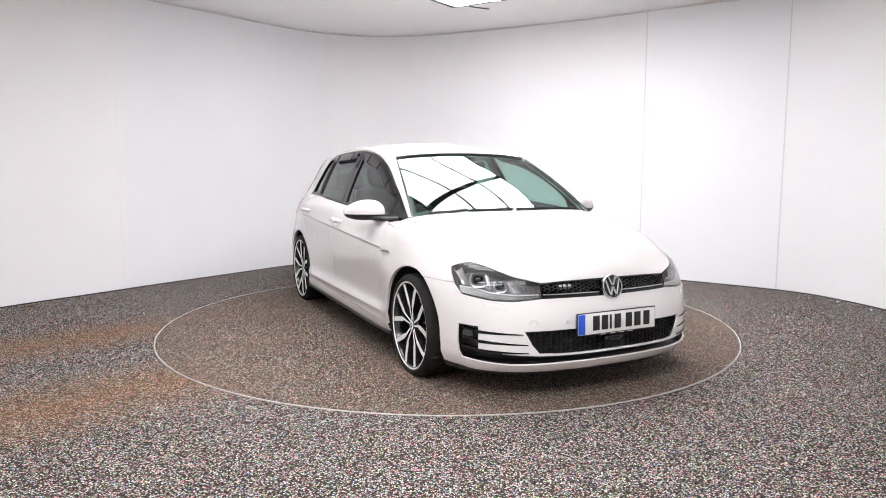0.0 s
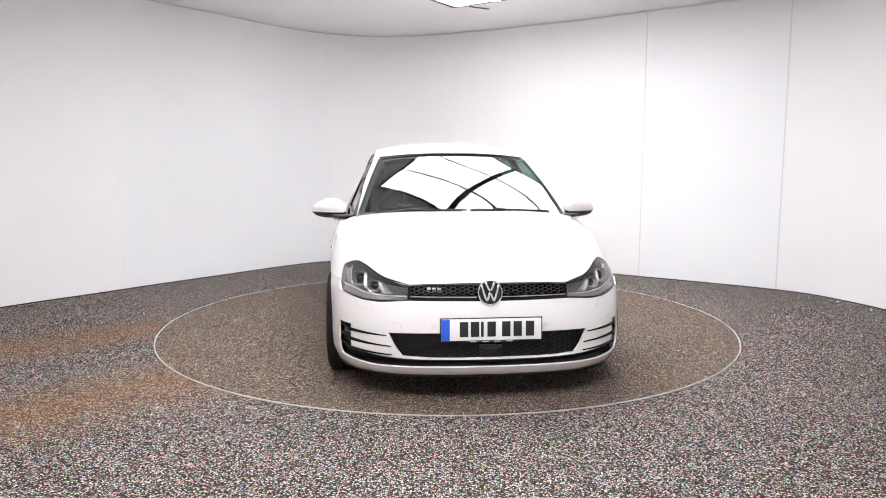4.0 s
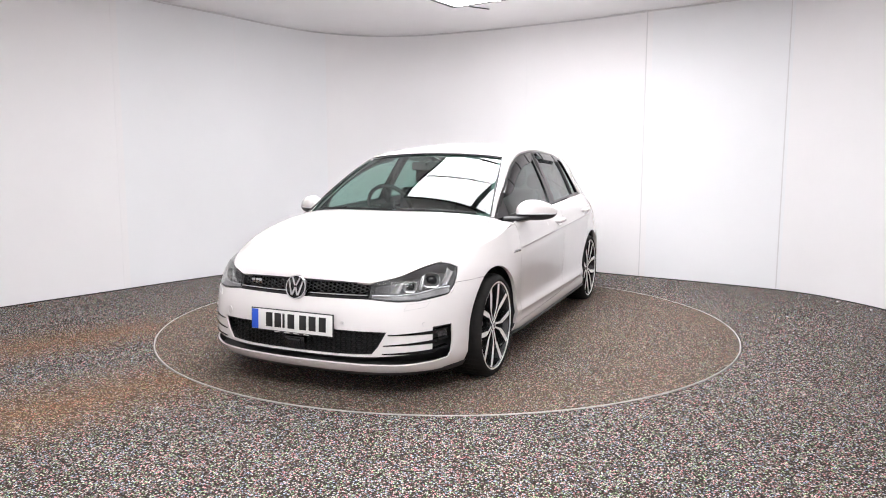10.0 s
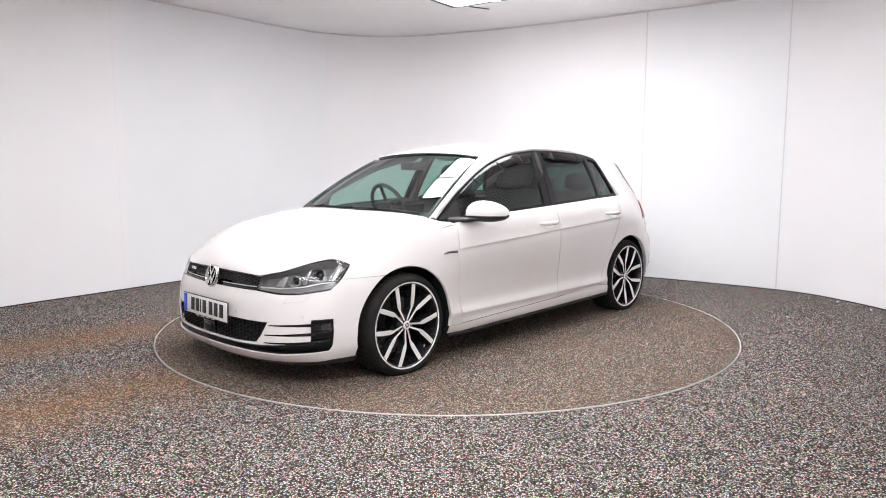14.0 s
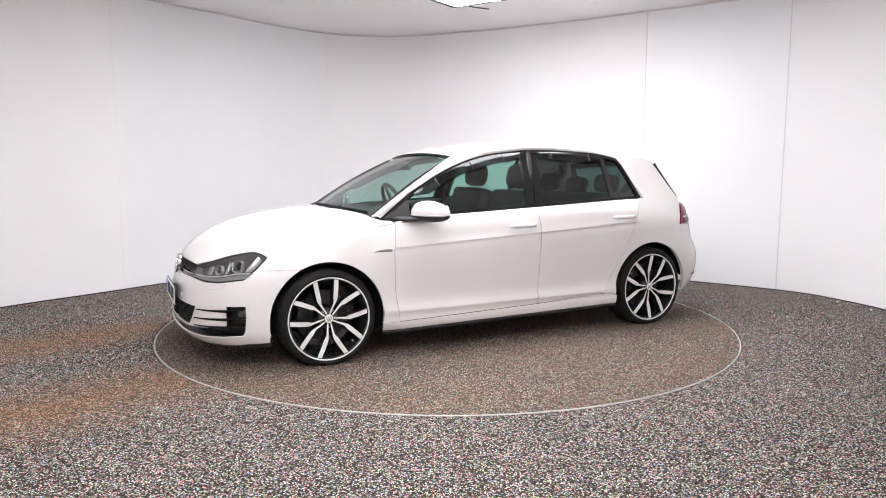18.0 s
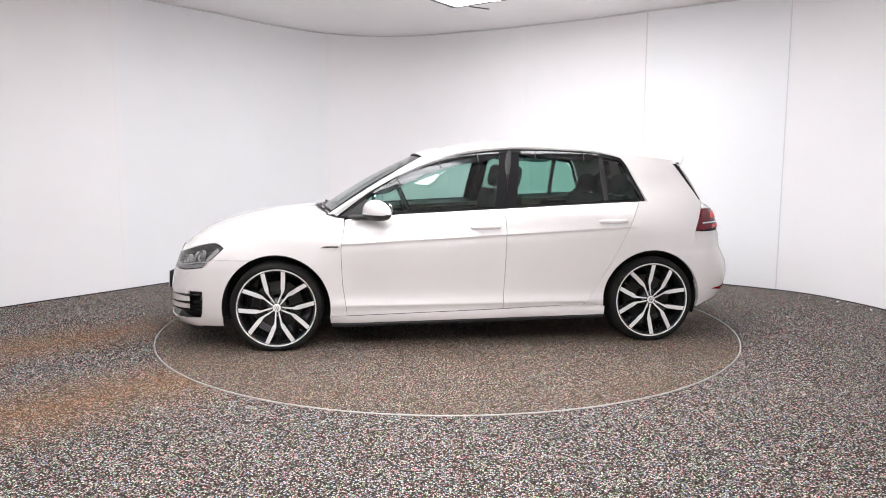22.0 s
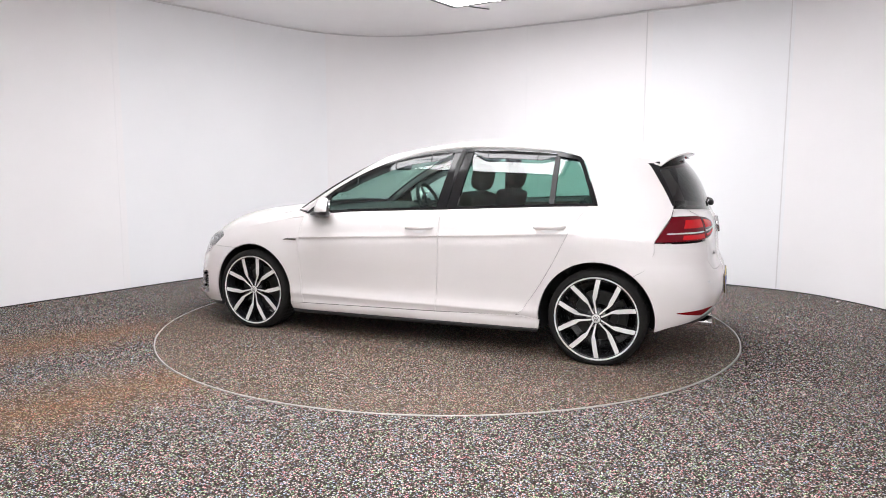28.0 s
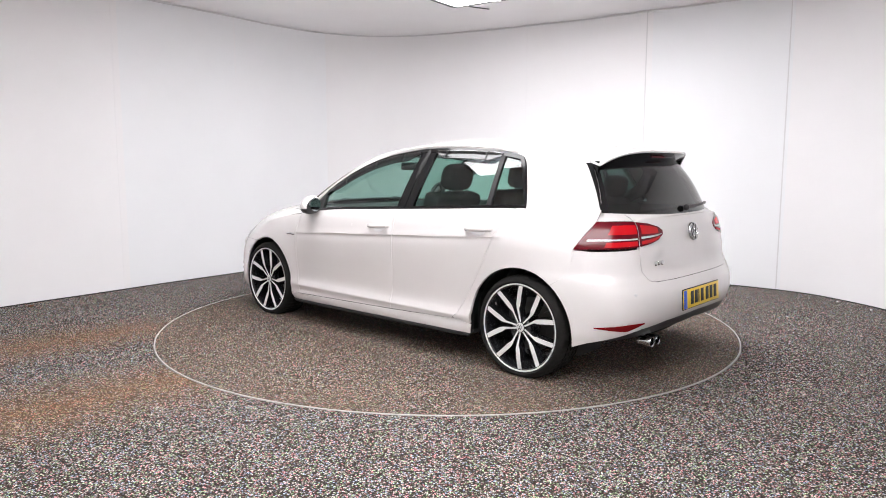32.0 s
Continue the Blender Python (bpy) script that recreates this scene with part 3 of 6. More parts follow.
for side, word in ((1, "left"), (-1, "right")):
    # front wing: over the arch, before it to the lamp, behind it to the door
    edge = lambda x: np.interp(x, BONNET_SIDE[::-1, 0], BONNET_SIDE[::-1, 2])
    a = arch(ARCH_FX, 145, 64)
    top_x = np.linspace(a[0, 0], a[-1, 0], 40)
    over = coons(line(*a), line(*[(x, edge(x)) for x in a[:, 0]]), line(a[0], (a[0, 0], edge(a[0, 0]))), line(a[-1], (a[-1, 0], edge(a[-1, 0]))), 34, 16)
    x0 = a[-1, 0]
    fore = coons(line((x0, a[-1, 1]), (1.58, 0.6172), (1.735, 0.618)), line(*[(x, edge(x)) for x in np.linspace(x0, 1.655, 8)]), line((x0, a[-1, 1]), (x0, edge(x0))),
                 line((1.735, 0.618), (1.684, 0.667), (1.658, 0.692), (1.655, edge(1.655))), 12, 16)
    b = arch(ARCH_FX, 188, 145, 24)
    zs = np.linspace(0.21, 0.88, 30)
    df = [(door_front(z) + GAP, z) for z in zs if z < edge(0.88)]
    aft = coons(line((df[0][0], 0.236), (ARCH_FX - 0.357, 0.232)), line((df[-1][0], edge(0.93)), (a[0, 0], edge(a[0, 0]))), line((df[0][0], 0.236), *df[2:-1], (df[-1][0], edge(0.93))),
                seq(25, line((ARCH_FX - 0.357, 0.232), *b), 16, line(a[0], (a[0, 0], edge(a[0, 0])))), 16, 40)
    beak = coons(line((1.658, 0.692), (1.690, 0.7130), (1.722, 0.7215)), line(*[(x, edge(x) - 0.0005) for x in np.linspace(1.655, 1.722, 8)]), line((1.658, 0.692), (1.655, edge(1.655))), line((1.722, 0.7215), (1.722, edge(1.722) - 0.0005)), 10, 6)
    top_s = np.linspace(S_WING, 1, 40)
    split = 0.925
    s_, r_ = np.meshgrid(top_s, np.linspace(split + 0.0006, 1, 8))
    rr = split + (r_ - split) * 1
    wing_top = T(s_, np.maximum(rr, 0))
    ca = np.array([T(1.0, 0.93), T(1.0, 0.965), T(1.0, 1.0), Q(0.885, 0.874), Q(0.852, 0.872)])
    cb = np.array([(0.985, 0.702, 0.912), (0.945, 0.704, 0.902), G(0.91, 0.893), G(0.88, 0.888), G(0.852, 0.886)])
    heel = np.array([ca * (1 - w) + cb * w + np.array([0, 0.006, 0.006]) * math.sin(w * math.pi) for w in np.linspace(0, 1, 5)])
    wing = skin("front_wing", [from_xz(over), from_xz(fore), from_xz(beak), from_xz(aft), wing_top, heel], M_PAINT, car, side, angle=62)
    # doors
    zt = lambda x: BELT_Z(x) - 0.004
    f0, f1 = door_front(0.24) - GAP, door_mid(0.26) + GAP
    g = coons(line(*[(x, door_base(x)) for x in np.linspace(f0, f1, 12)]), line(*[(x, zt(x)) for x in np.linspace(0.846, -0.250 + GAP, 20)]),
              line(*[(door_front(z) - GAP, z) for z in np.linspace(door_base(f0), zt(0.846), 20)]), line(*[(door_mid(z) + GAP, z) for z in np.linspace(door_base(f1), zt(-0.25), 20)]), 44, 110)
    door_f = skin("front_door", [from_xz(g)], M_PAINT, car, side)
    f0 = door_mid(0.26) - GAP
    db = [(x + GAP, z + 0.0) for x, z in door_back_pts[1:]]
    g = coons(line(*[(x, door_base(x)) for x in np.linspace(f0, -0.80, 12)], (-0.812 + GAP, 0.288)), line(*[(x, zt(x)) for x in np.linspace(-0.250 - GAP, -1.236 + GAP, 20)]),
              line(*[(door_mid(z) - GAP, z) for z in np.linspace(door_base(f0), zt(-0.25), 20)]), bend(*db[:-1], (-1.236 + GAP, zt(-1.236))), 44, 110)
    door_r = skin("rear_door", [from_xz(g)], M_PAINT, car, side)
    # rear quarter
    a = arch(ARCH_RX, 128, 80, 30)[::-1]
    a_f = arch(ARCH_RX, 80, -3, 34)
    zq = 0.995
    dq = [(x - GAP, z) for x, z in door_back_pts[1:]]
    shut = bend(*dq[:-1], (dq[-1][0], zq))
    cut = float(np.interp(0.672, shut(np.linspace(0, 1, 200))[:, 1], np.linspace(0, 1, 200)))
    fore = coons(line(dq[0], (ARCH_RX + 0.361, 0.266)), line((dq[-1][0], zq), (-1.30, zq)), lambda t: shut(np.interp(t, [0, 20 / 59, 1], [0, cut, 1])), seq(21, line((ARCH_RX + 0.361, 0.266), *a_f[::-1]), 40, line(a[0], (-1.30, zq))), 20, 60)
    lamp_line = [(-1.60, 0.615), (-1.652, 0.72), (-1.648, 0.785), (-1.69, 0.86), (-1.735, 0.938), (-1.742, zq)]
    aft = coons(line(*a), line((-1.30, zq), (-1.742, zq)), line(a[0], (-1.30, zq)), line(a[-1], *lamp_line), 30, 40)
    # pillar up to the roof edge
    rail = lambda x: np.interp(-x, -RAIL[:, 0], RAIL[:, 2])
    qx = np.linspace(-1.10, -1.60, 30)
    win_back = [(-1.288, 1.004), (-1.268, 1.05), (-1.228, 1.14), (-1.182, 1.250), (-1.152, 1.294), (-1.112, 1.316)]
    pil = coons(line((-1.30, zq), (-1.742, zq)), line((-1.099, rail(-1.1) - 0.012), (-1.578, rail(-1.578) - 0.006)), line(*loop_path([(-1.30, zq), *[(x - 0.012, z) for x, z in win_back[1:]]], 60), (-1.099, 1.3200), (-1.099, rail(-1.1) - 0.012)),
                line((-1.742, zq), (-1.694, 1.10), (-1.624, 1.23), (-1.578, rail(-1.578) - 0.006)), 30, 30)
    pil3 = from_xz(pil)
    e = np.linspace(0, 1, pil3.shape[1])
    er = np.stack([np.interp(pil3[-1, :, 0][::-1], RAIL[::-1, 0], RAIL[::-1, k])[::-1] for k in range(3)], 1)
    cap = np.stack([pil3[-1], er])
    skin("rear_quarter", [from_xz(fore), from_xz(aft), pil3, cap], M_PAINT, car, side)
    # sill with its black skirt
    g = coons(line((0.950, 0.180), (-0.958, 0.205)), line((0.955, 0.229), (0.84, 0.233), (-0.233, 0.2585), (-0.79, 0.2785), (-0.815, 0.2850), (-0.965, 0.2635)), line((0.950, 0.180), (0.955, 0.228)), line((-0.958, 0.205), (-0.965, 0.2635)), 60, 8)
    skin("sill", [from_xz(g)], M_PAINT, car, side, 0.006)
    g = coons(line((0.94, 0.160), (-0.95, 0.188)), line((0.945, 0.178), (-0.955, 0.202)), line((0.94, 0.160), (0.945, 0.178)), line((-0.95, 0.188), (-0.955, 0.202)), 20, 4)
    skin("skirt", [lifted(from_xz(g), 0.012)], M_BLACK, car, side, 0.06, "black plastic side skirt")
    # side frame above the door windows: screen pillar and roof edge
    k = np.linspace(0, 1, 50)
    lowx = DLO[:, 0]
    lowz = DLO[:, 1] + 0.013
    low = G(lowx, lowz)
    scr = line((0.965, 0.70, 0.918), (0.80, 0.665, 1.022), (0.60, 0.622, 1.145), (0.42, 0.580, 1.250), (0.30, 0.548, 1.312))
    n1 = int(np.argmin(np.abs(lowx - 0.26)))
    hi = np.vstack([scr(np.linspace(0, 1, n1)), np.stack([np.interp(np.linspace(0.30, -1.10, 120 - n1)[::-1], RAIL[::-1, 0], RAIL[::-1, q])[::-1] for q in range(3)], 1)])
    rows = []
    for w in np.linspace(0, 1, 6):
        rows.append(low * (1 - w) + hi * w + np.array([0, 0.012, 0.006]) * math.sin(w * math.pi))
    skin("side_frame", [np.array(rows)], M_PAINT, car, side, 0.03)

# roof with its spoiler lip
rr, kk = np.meshgrid(np.linspace(-1, 1, 41), np.linspace(0, 1, 60))
rx = np.interp(kk, np.linspace(0, 1, 50), np.linspace(0.30, -1.645, 50))
ry = np.interp(-rx, -RAIL[:, 0], RAIL[:, 1])
rz = np.interp(-rx, -RAIL[:, 0], RAIL[:, 2])
cx = rx + 0.022 * (1 - kk) - 0.165 * step(kk, 0.6, 1.0)
gx = rx + (cx - rx) * (1 - np.abs(rr) ** (2.2 + 1.0 * step(kk, 0.72, 1.0)))
gz = ROOF_MID(cx) - (ROOF_MID(cx) - rz) * np.abs(rr) ** (2.3 + 2.2 * step(kk, 0.72, 1.0)) - 0.020 * np.abs(rr) ** 8 * step(kk, 0.93, 1.0)
roof = skin("roof", [np.stack([gx, ry * rr, gz], -1)], M_PAINT, car, 1, 0.011, outward=(0, 0, 1))

# white rim of the spoiler: down both cheeks and thin along the trailing edge
roof_g = np.stack([gx, ry * rr, gz], -1)
fall = np.linspace(0, 1, 8) ** 1.3
right_edge, back_line, left_edge = roof_g[-8:, 0], roof_g[-1, 1:-1], roof_g[-8:, -1][::-1]
rim_top = np.vstack([right_edge, back_line, left_edge])
rim_h = np.r_[0.004 + 0.018 * fall, 0.008 + 0.014 * np.abs(rr[-1, 1:-1]) ** 8, (0.004 + 0.018 * fall)[::-1]]
rim_out = np.r_[np.full(8, -1.0), np.sign(rr[-1, 1:-1]) * np.abs(rr[-1, 1:-1]) ** 10, np.full(8, 1.0)]
rim_low = rim_top + np.stack([0 * rim_h, rim_out * (0.014 + 0.35 * rim_h), -rim_h], -1)
skin("spoiler_rim", [np.array([rim_top * (1 - w) + rim_low * w + np.stack([0 * rim_h, rim_out * 0.004, 0 * rim_h], -1) * math.sin(math.pi * w) for w in np.linspace(0, 1, 5)])], M_PAINT, roof, 1, 0.006, outward=(-1, 0, 0.2))

# bonnet
rs = lambda s: np.where(s < S_WING, 1.0, 0.925 + 0.075 * (1 - step(s, S_WING, S_WING + 0.05)))
s_, r_ = np.meshgrid(np.linspace(0, 1, 70), np.linspace(-1, 1, 61))
g = T(s_, np.abs(r_) * (rs(s_) - 0.0006))
g[..., 1] *= np.sign(r_)
bonnet = skin("bonnet", [g], M_PAINT, car, 1, 0.02, outward=(0, 0, 1))

# windscreen, rear window
def pane_grid(base, top, bulge, rise=-0.75, nu=41, nv=24):
    r, v = np.meshgrid(np.linspace(-1, 1, nu), np.linspace(0, 1, nv))
    a, b = base(r), top(r)
    g = a + (b - a) * v[..., None]
    h = np.sin(v * np.pi) * (1 + rise * r ** 2) * (1 - (0.75 if rise > 0 else 0) * step(np.abs(r), 0.55, 1)) + 0.5 * max(rise, 0) * r ** 2 * (1 - r ** 2)
    return g + np.array(bulge) * h[..., None]


ws = pane_grid(lambda r: np.stack([1.045 - 0.090 * r ** 2, 0.697 * r, 0.943 - 0.020 * r ** 2], -1), lambda r: np.stack([0.325 - 0.03 * r ** 2, 0.545 * r, 1.338 - 0.030 * np.abs(r) ** 2.3], -1), (0.010, 0, 0.018), 0.0)
w_o = skin("windscreen", [ws + np.array([-0.004, 0, -0.006])], M_GLASS, car, 1, 0.0, "green-tinted windscreen", outward=(1, 0, 1))
rg = pane_grid(lambda r: np.stack([-1.925 + 0.201 * np.abs(r) ** 3.4, 0.658 * r, 0.962 + 0.02 * r ** 2], -1), lambda r: np.stack([-1.745 + 0.163 * np.abs(r) ** 3.0, 0.538 * r, 1.290 - 0.02 * r ** 2], -1), (-0.02, 0, 0.02))


# ---------------------------------------------------------------- ends of the car
def both(g):
    m = g.copy()
    m[..., 1] *= -1
    return [g, m]


def uzp(*pts):
    """Points ('y', y, z), ('r', y, z) for the tail, or ('x', x, z), as places on the outline."""
    out = []
    for k, a, z in pts:
        u = {"y": lambda: uy(a, z)[0], "r": lambda: uy(a, z, True)[0], "x": lambda: ux(a, z)[0], "u": lambda: a}[k]()
        out.append((u, z))
    return out


# front bumper: upper band, pillars beside the intake, strip under it, lip
BUMPER_TOP = uzp(("u", 0, 0.546), ("y", 0.2, 0.548), ("y", 0.415, 0.549), ("y", 0.569, 0.535), ("y", 0.66, 0.537), ("x", 1.80, 0.5615), ("x", 1.783, 0.5695), ("x", 1.7405, 0.6158), ("x", 1.58, 0.6156), ("x", 1.479, 0.6150))
BUMPER_MID = uzp(("u", 0, 0.388), ("y", 0.30, 0.388), ("y", 0.528, 0.384), ("y", 0.60, 0.392), ("y", 0.735, 0.402), ("x", 1.815, 0.405), ("x", 1.70, 0.405), ("x", 1.656, 0.405))
arch_f = [tuple(p) for p in arch(ARCH_FX, 19, 62.4, 20)]
right = [BUMPER_MID[-1], *[tuple(p) for p in xz(arch_f)], BUMPER_TOP[-1]]
band = coons(line(*BUMPER_MID), line(*BUMPER_TOP), line(BUMPER_MID[0], BUMPER_TOP[0]), line(*right), 70, 18)
U_FOG0, U_FOG1 = 0.1440, 0.1665
pil_in = coons(line(*uzp(("y", 0.445, 0.252), ("y", 0.56, 0.258)), (U_FOG0, 0.272)), line(*uzp(("y", 0.528, 0.384), ("y", 0.60, 0.392)), (U_FOG0, 0.402)),
               line(*uzp(("y", 0.445, 0.252), ("y", 0.455, 0.266), ("y", 0.49, 0.31), ("y", 0.528, 0.384))), line((U_FOG0, 0.272), (U_FOG0, 0.402)), 20, 18)
pil_out = coons(line((U_FOG1 - 0.004, 0.222), *uzp(("x", 1.75, 0.222), ("x", 1.667, 0.222))), line((U_FOG1, 0.405), *uzp(("x", 1.70, 0.405), ("x", 1.656, 0.405))),
                line((U_FOG1 - 0.004, 0.222), (U_FOG1, 0.25), (U_FOG1 + 0.001, 0.34), (U_FOG1, 0.405)), line(*uzp(("x", 1.667, 0.222), ("x", 1.6735, 0.28), ("x", 1.6735, 0.305), ("x", 1.669, 0.35), ("x", 1.656, 0.405))), 14, 18)
strip = coons(line(*uzp(("u", 0, 0.249), ("y", 0.3, 0.249), ("y", 0.445, 0.252))), line(*uzp(("u", 0, 0.260), ("y", 0.3, 0.260), ("y", 0.455, 0.266))),
              line((0, 0.249), (0, 0.260)), line(*uzp(("y", 0.445, 0.252), ("y", 0.455, 0.266))), 20, 3)
lip = coons(line(*uzp(("u", 0, 0.167), ("y", 0.3, 0.167), ("y", 0.6, 0.164), ("x", 1.80, 0.164), ("x", 1.668, 0.172))), line(*uzp(("u", 0, 0.213), ("y", 0.3, 0.213), ("y", 0.6, 0.208)), (U_FOG1 - 0.004, 0.222), *uzp(("x", 1.667, 0.222))),
            line((0, 0.167), (0, 0.213)), line(*uzp(("x", 1.668, 0.172), ("x", 1.667, 0.222))), 50, 8)
lip3 = from_uz(lip)
fade = 1 - step(lip[..., 0], U_FOG1 - 0.03, U_FOG1 + 0.004)
lip3 = lip3 + (lifted(lip3, 0.010) - lip3) * fade[..., None]
front_bumper = skin("front_bumper", both(from_uz(band)) + both(from_uz(pil_in)) + both(from_uz(pil_out)) + both(from_uz(strip)) + both(lip3), M_PAINT, car, 1, 0.010)
g = coons(line((0, 0.130), *uzp(("y", 0.6, 0.130), ("x", 1.66, 0.142))), line((0, 0.166), *uzp(("y", 0.6, 0.163), ("x", 1.655, 0.171))), line((0, 0.130), (0, 0.166)), line(*uzp(("x", 1.66, 0.142), ("x", 1.655, 0.171))), 40, 5)
skin("splitter", both(lifted(from_uz(g), 0.004)), M_BLACK, front_bumper, 1, 0.10, "black plastic lower splitter")
# dark backing behind all openings of the nose
us, zs = np.meshgrid(np.linspace(0, 0.185, 40), np.linspace(0.15, 0.66, 20))
skin("nose_backing", both(lifted(P(us, zs), -0.055)), M_BLACK, car, 1, 0.0, "black plastic behind the openings")


def honeycomb(name, cells, size, place, parent, mat, width=0.16, depth=0.012):
    """Hexagonal openings framed by thin ribs: place(y, z) gives the point on the surface."""
    bm = bmesh.new()
    for cy, cz in cells:
        rings = []
        for rad, back in ((1.0, 0.0), (1.0 - width, 0.0), (1.0 - width * 1.3, depth), ):
            ring = []
            for k in range(6):
                a = math.radians(60 * k)
                p = place(cy + size * rad * math.cos(a) * 1.25, cz + size * rad * math.sin(a) * 0.82)
                ring.append(bm.verts.new((p[0] - back, p[1], p[2])))
            rings.append(ring)
        for a, b in ((0, 1), (1, 2)):
            for k in range(6):
                bm.faces.new((rings[a][k], rings[a][(k + 1) % 6], rings[b][(k + 1) % 6], rings[b][k]))
    return part(name, bm, mat, parent, "black honeycomb ribs", smooth=False)


def nose_point(off):
    def at(y, z):
        u = uy(abs(y), z)[0]
        p = P(u, z)
        return (p[0] - off, math.copysign(p[1], y) if y else 0.0, p[2])
    return at


g = coons(line(*uzp(("u", 0, 0.549), ("y", 0.2, 0.551), ("y", 0.413, 0.553))), line(*uzp(("u", 0, 0.640), ("y", 0.2, 0.638), ("y", 0.41, 0.634))), line((0, 0.549), (0, 0.640)), line(*uzp(("y", 0.413, 0.553), ("y", 0.41, 0.634))), 30, 8)
grille = skin("grille", both(lifted(from_uz(g), -0.035)), M_GLOSS, car, 1, 0.0, "black honeycomb grille panel")
sz = 0.0125
cells = [(i * sz * 1.25 * 1.5, 0.604 + (j + 0.5 * (i % 2)) * sz * 0.82 * 1.732 - 0.018) for i in range(-17, 18) for j in range(0, 3)]
honeycomb("grille_ribs", [c for c in cells if abs(c[0]) < 0.40 and 0.58 < c[1] < 0.63], sz, nose_point(0.014), grille, M_BLACK)
for z0, z1, lift, mt, nm in ((0.5655, 0.5705, -0.004, M_CHROME, "grille_strip"), (0.549, 0.562, -0.006, M_GLOSS, "grille_lower_bar"), (0.632, 0.645, -0.008, M_BLACK, "grille_upper_bar")):
    g = coons(line(*uzp(("u", 0, z0), ("y", 0.2, z0 + 0.001), ("y", 0.413, z0 + 0.002))), line(*uzp(("u", 0, z1), ("y", 0.2, z1 + 0.001), ("y", 0.413, z1 + 0.002))), line((0, z0), (0, z1)), line(*uzp(("y", 0.413, z0 + 0.002), ("y", 0.413, z1 + 0.002))), 24, 3)
    skin(nm, both(lifted(from_uz(g), lift)), mt, grille, 1, 0.015, "thin bright metal strip" if nm == "grille_strip" else "")
sz = 0.0155
low = [(i * sz * 1.25 * 1.5, 0.262 + (j + 0.5 * (i % 2)) * sz * 0.82 * 1.732) for i in range(-19, 20) for j in range(0, 7)]
low = [c for c in low if abs(c[0]) < 0.45 + (c[1] - 0.26) * 0.55 and c[1] < 0.385]
intake = honeycomb("lower_intake", low, sz, nose_point(0.022), car, M_MESH)
bm = bmesh.new()
box(bm, (0.03, 0.13, 0.075), (2.118, 0.0, 0.292), bevel=0.006)
box(bm, (0.03, 0.085, 0.055), (2.124, 0.0, 0.292), bevel=0.004)
part("sensor_panel", bm, M_GLOSS, car, "black radar panel in the lower intake")

# fog recess: louvre slots and lamp on each side
for side in (1, -1):
    fins = []
    for k, (zi, zo, yi) in enumerate(((0.366, 0.383, 0.535), (0.311, 0.333, 0.512), (0.267, 0.283, 0.508))):
        g = coons(line(*uzp(("y", yi, zi - 0.001)), (U_FOG0 + 0.004, zo - 0.019)), line(*uzp(("y", yi, zi + 0.004)), (U_FOG0 + 0.004, zo)), line(*uzp(("y", yi, zi - 0.001), ("y", yi, zi + 0.004))), line((U_FOG0 + 0.004, zo - 0.019), (U_FOG0 + 0.004, zo)), 16, 3)
        skin("louvre_slot", [lifted(from_uz(g), 0.003)], M_GLOSS, front_bumper, side, 0.02, "black slot of the corner vent")
        g = coons(line((U_FOG0 - 0.002, zo - 0.016), (U_FOG1 - 0.003, zo - 0.004)), line((U_FOG0 - 0.002, zo - 0.006), (U_FOG1 - 0.003, zo + 0.006)), line((U_FOG0 - 0.002, zo - 0.016), (U_FOG0 - 0.002, zo - 0.006)), line((U_FOG1 - 0.003, zo - 0.004), (U_FOG1 - 0.003, zo + 0.006)), 6, 3)
        skin("vent_blade", [lifted(from_uz(g), -0.010)], M_GLOSS, front_bumper, side, 0.03, "black blade of the corner vent")
    p = P(0.158, 0.345)
    bm = bmesh.new()
    lathe(bm, [(0.0, 0.0), (0.026, 0.0), (0.032, -0.012), (0.034, -0.03)], steps=20)
    bmesh.ops.transform(bm, matrix=Matrix.Translation((p[0] - 0.03, (p[1] - 0.03) * side, p[2])) @ Matrix.Rotation(radians(-50 * side if side > 0 else 50 + 180), 4, "Z"), verts=bm.verts[:])
    part("fog_lamp", bm, M_LAMPGREY, front_bumper, "round smoked fog lamp")
    # parking sensors and the washer flap
    for yy, zz in ((0.295, 0.424), (0.69, 0.419)):
        q = P(uy(yy, zz)[0], zz)
        bm = bmesh.new()
        bmesh.ops.create_cone(bm, cap_ends=True, segments=20, radius1=0.0105, radius2=0.0095, depth=0.006)
        turn = Vector((1, 0, 0.05)) if yy < 0.5 else Vector((0.72, 0.62 * side, 0.05))
        bmesh.ops.transform(bm, matrix=Matrix.Translation((q[0], q[1] * side, q[2])) @ turn.to_track_quat("Z", "Y").to_matrix().to_4x4(), verts=bm.verts[:])
        sensor = part("parking_sensor", bm, M_PAINT, front_bumper)
        bm = bmesh.new()
        lathe(bm, [(0.0088, 0.0012), (0.0094, 0.0032), (0.0102, 0.0032), (0.0108, 0.0)], steps=24)
        bmesh.ops.transform(bm, matrix=Matrix.Translation((q[0], q[1] * side, q[2])) @ turn.to_track_quat("Y", "Z").to_matrix().to_4x4(), verts=bm.verts[:])
        part("sensor_ring", bm, M_LINE, sensor)
    g = coons(line(*uzp(("y", 0.60, 0.492), ("y", 0.69, 0.506))), line(*uzp(("y", 0.612, 0.522), ("y", 0.705, 0.534))), line(*uzp(("y", 0.60, 0.492), ("y", 0.612, 0.522))), line(*uzp(("y", 0.69, 0.506), ("y", 0.705, 0.534))), 6, 5)
    fg = lifted(from_uz(g), 0.0025)
    flap = skin("washer_flap", [fg], M_PAINT, front_bumper, side, 0.004)
    ring = [*fg[0], *fg[1:, -1], *fg[-1, ::-1][1:], *fg[1:-1, 0][::-1]]
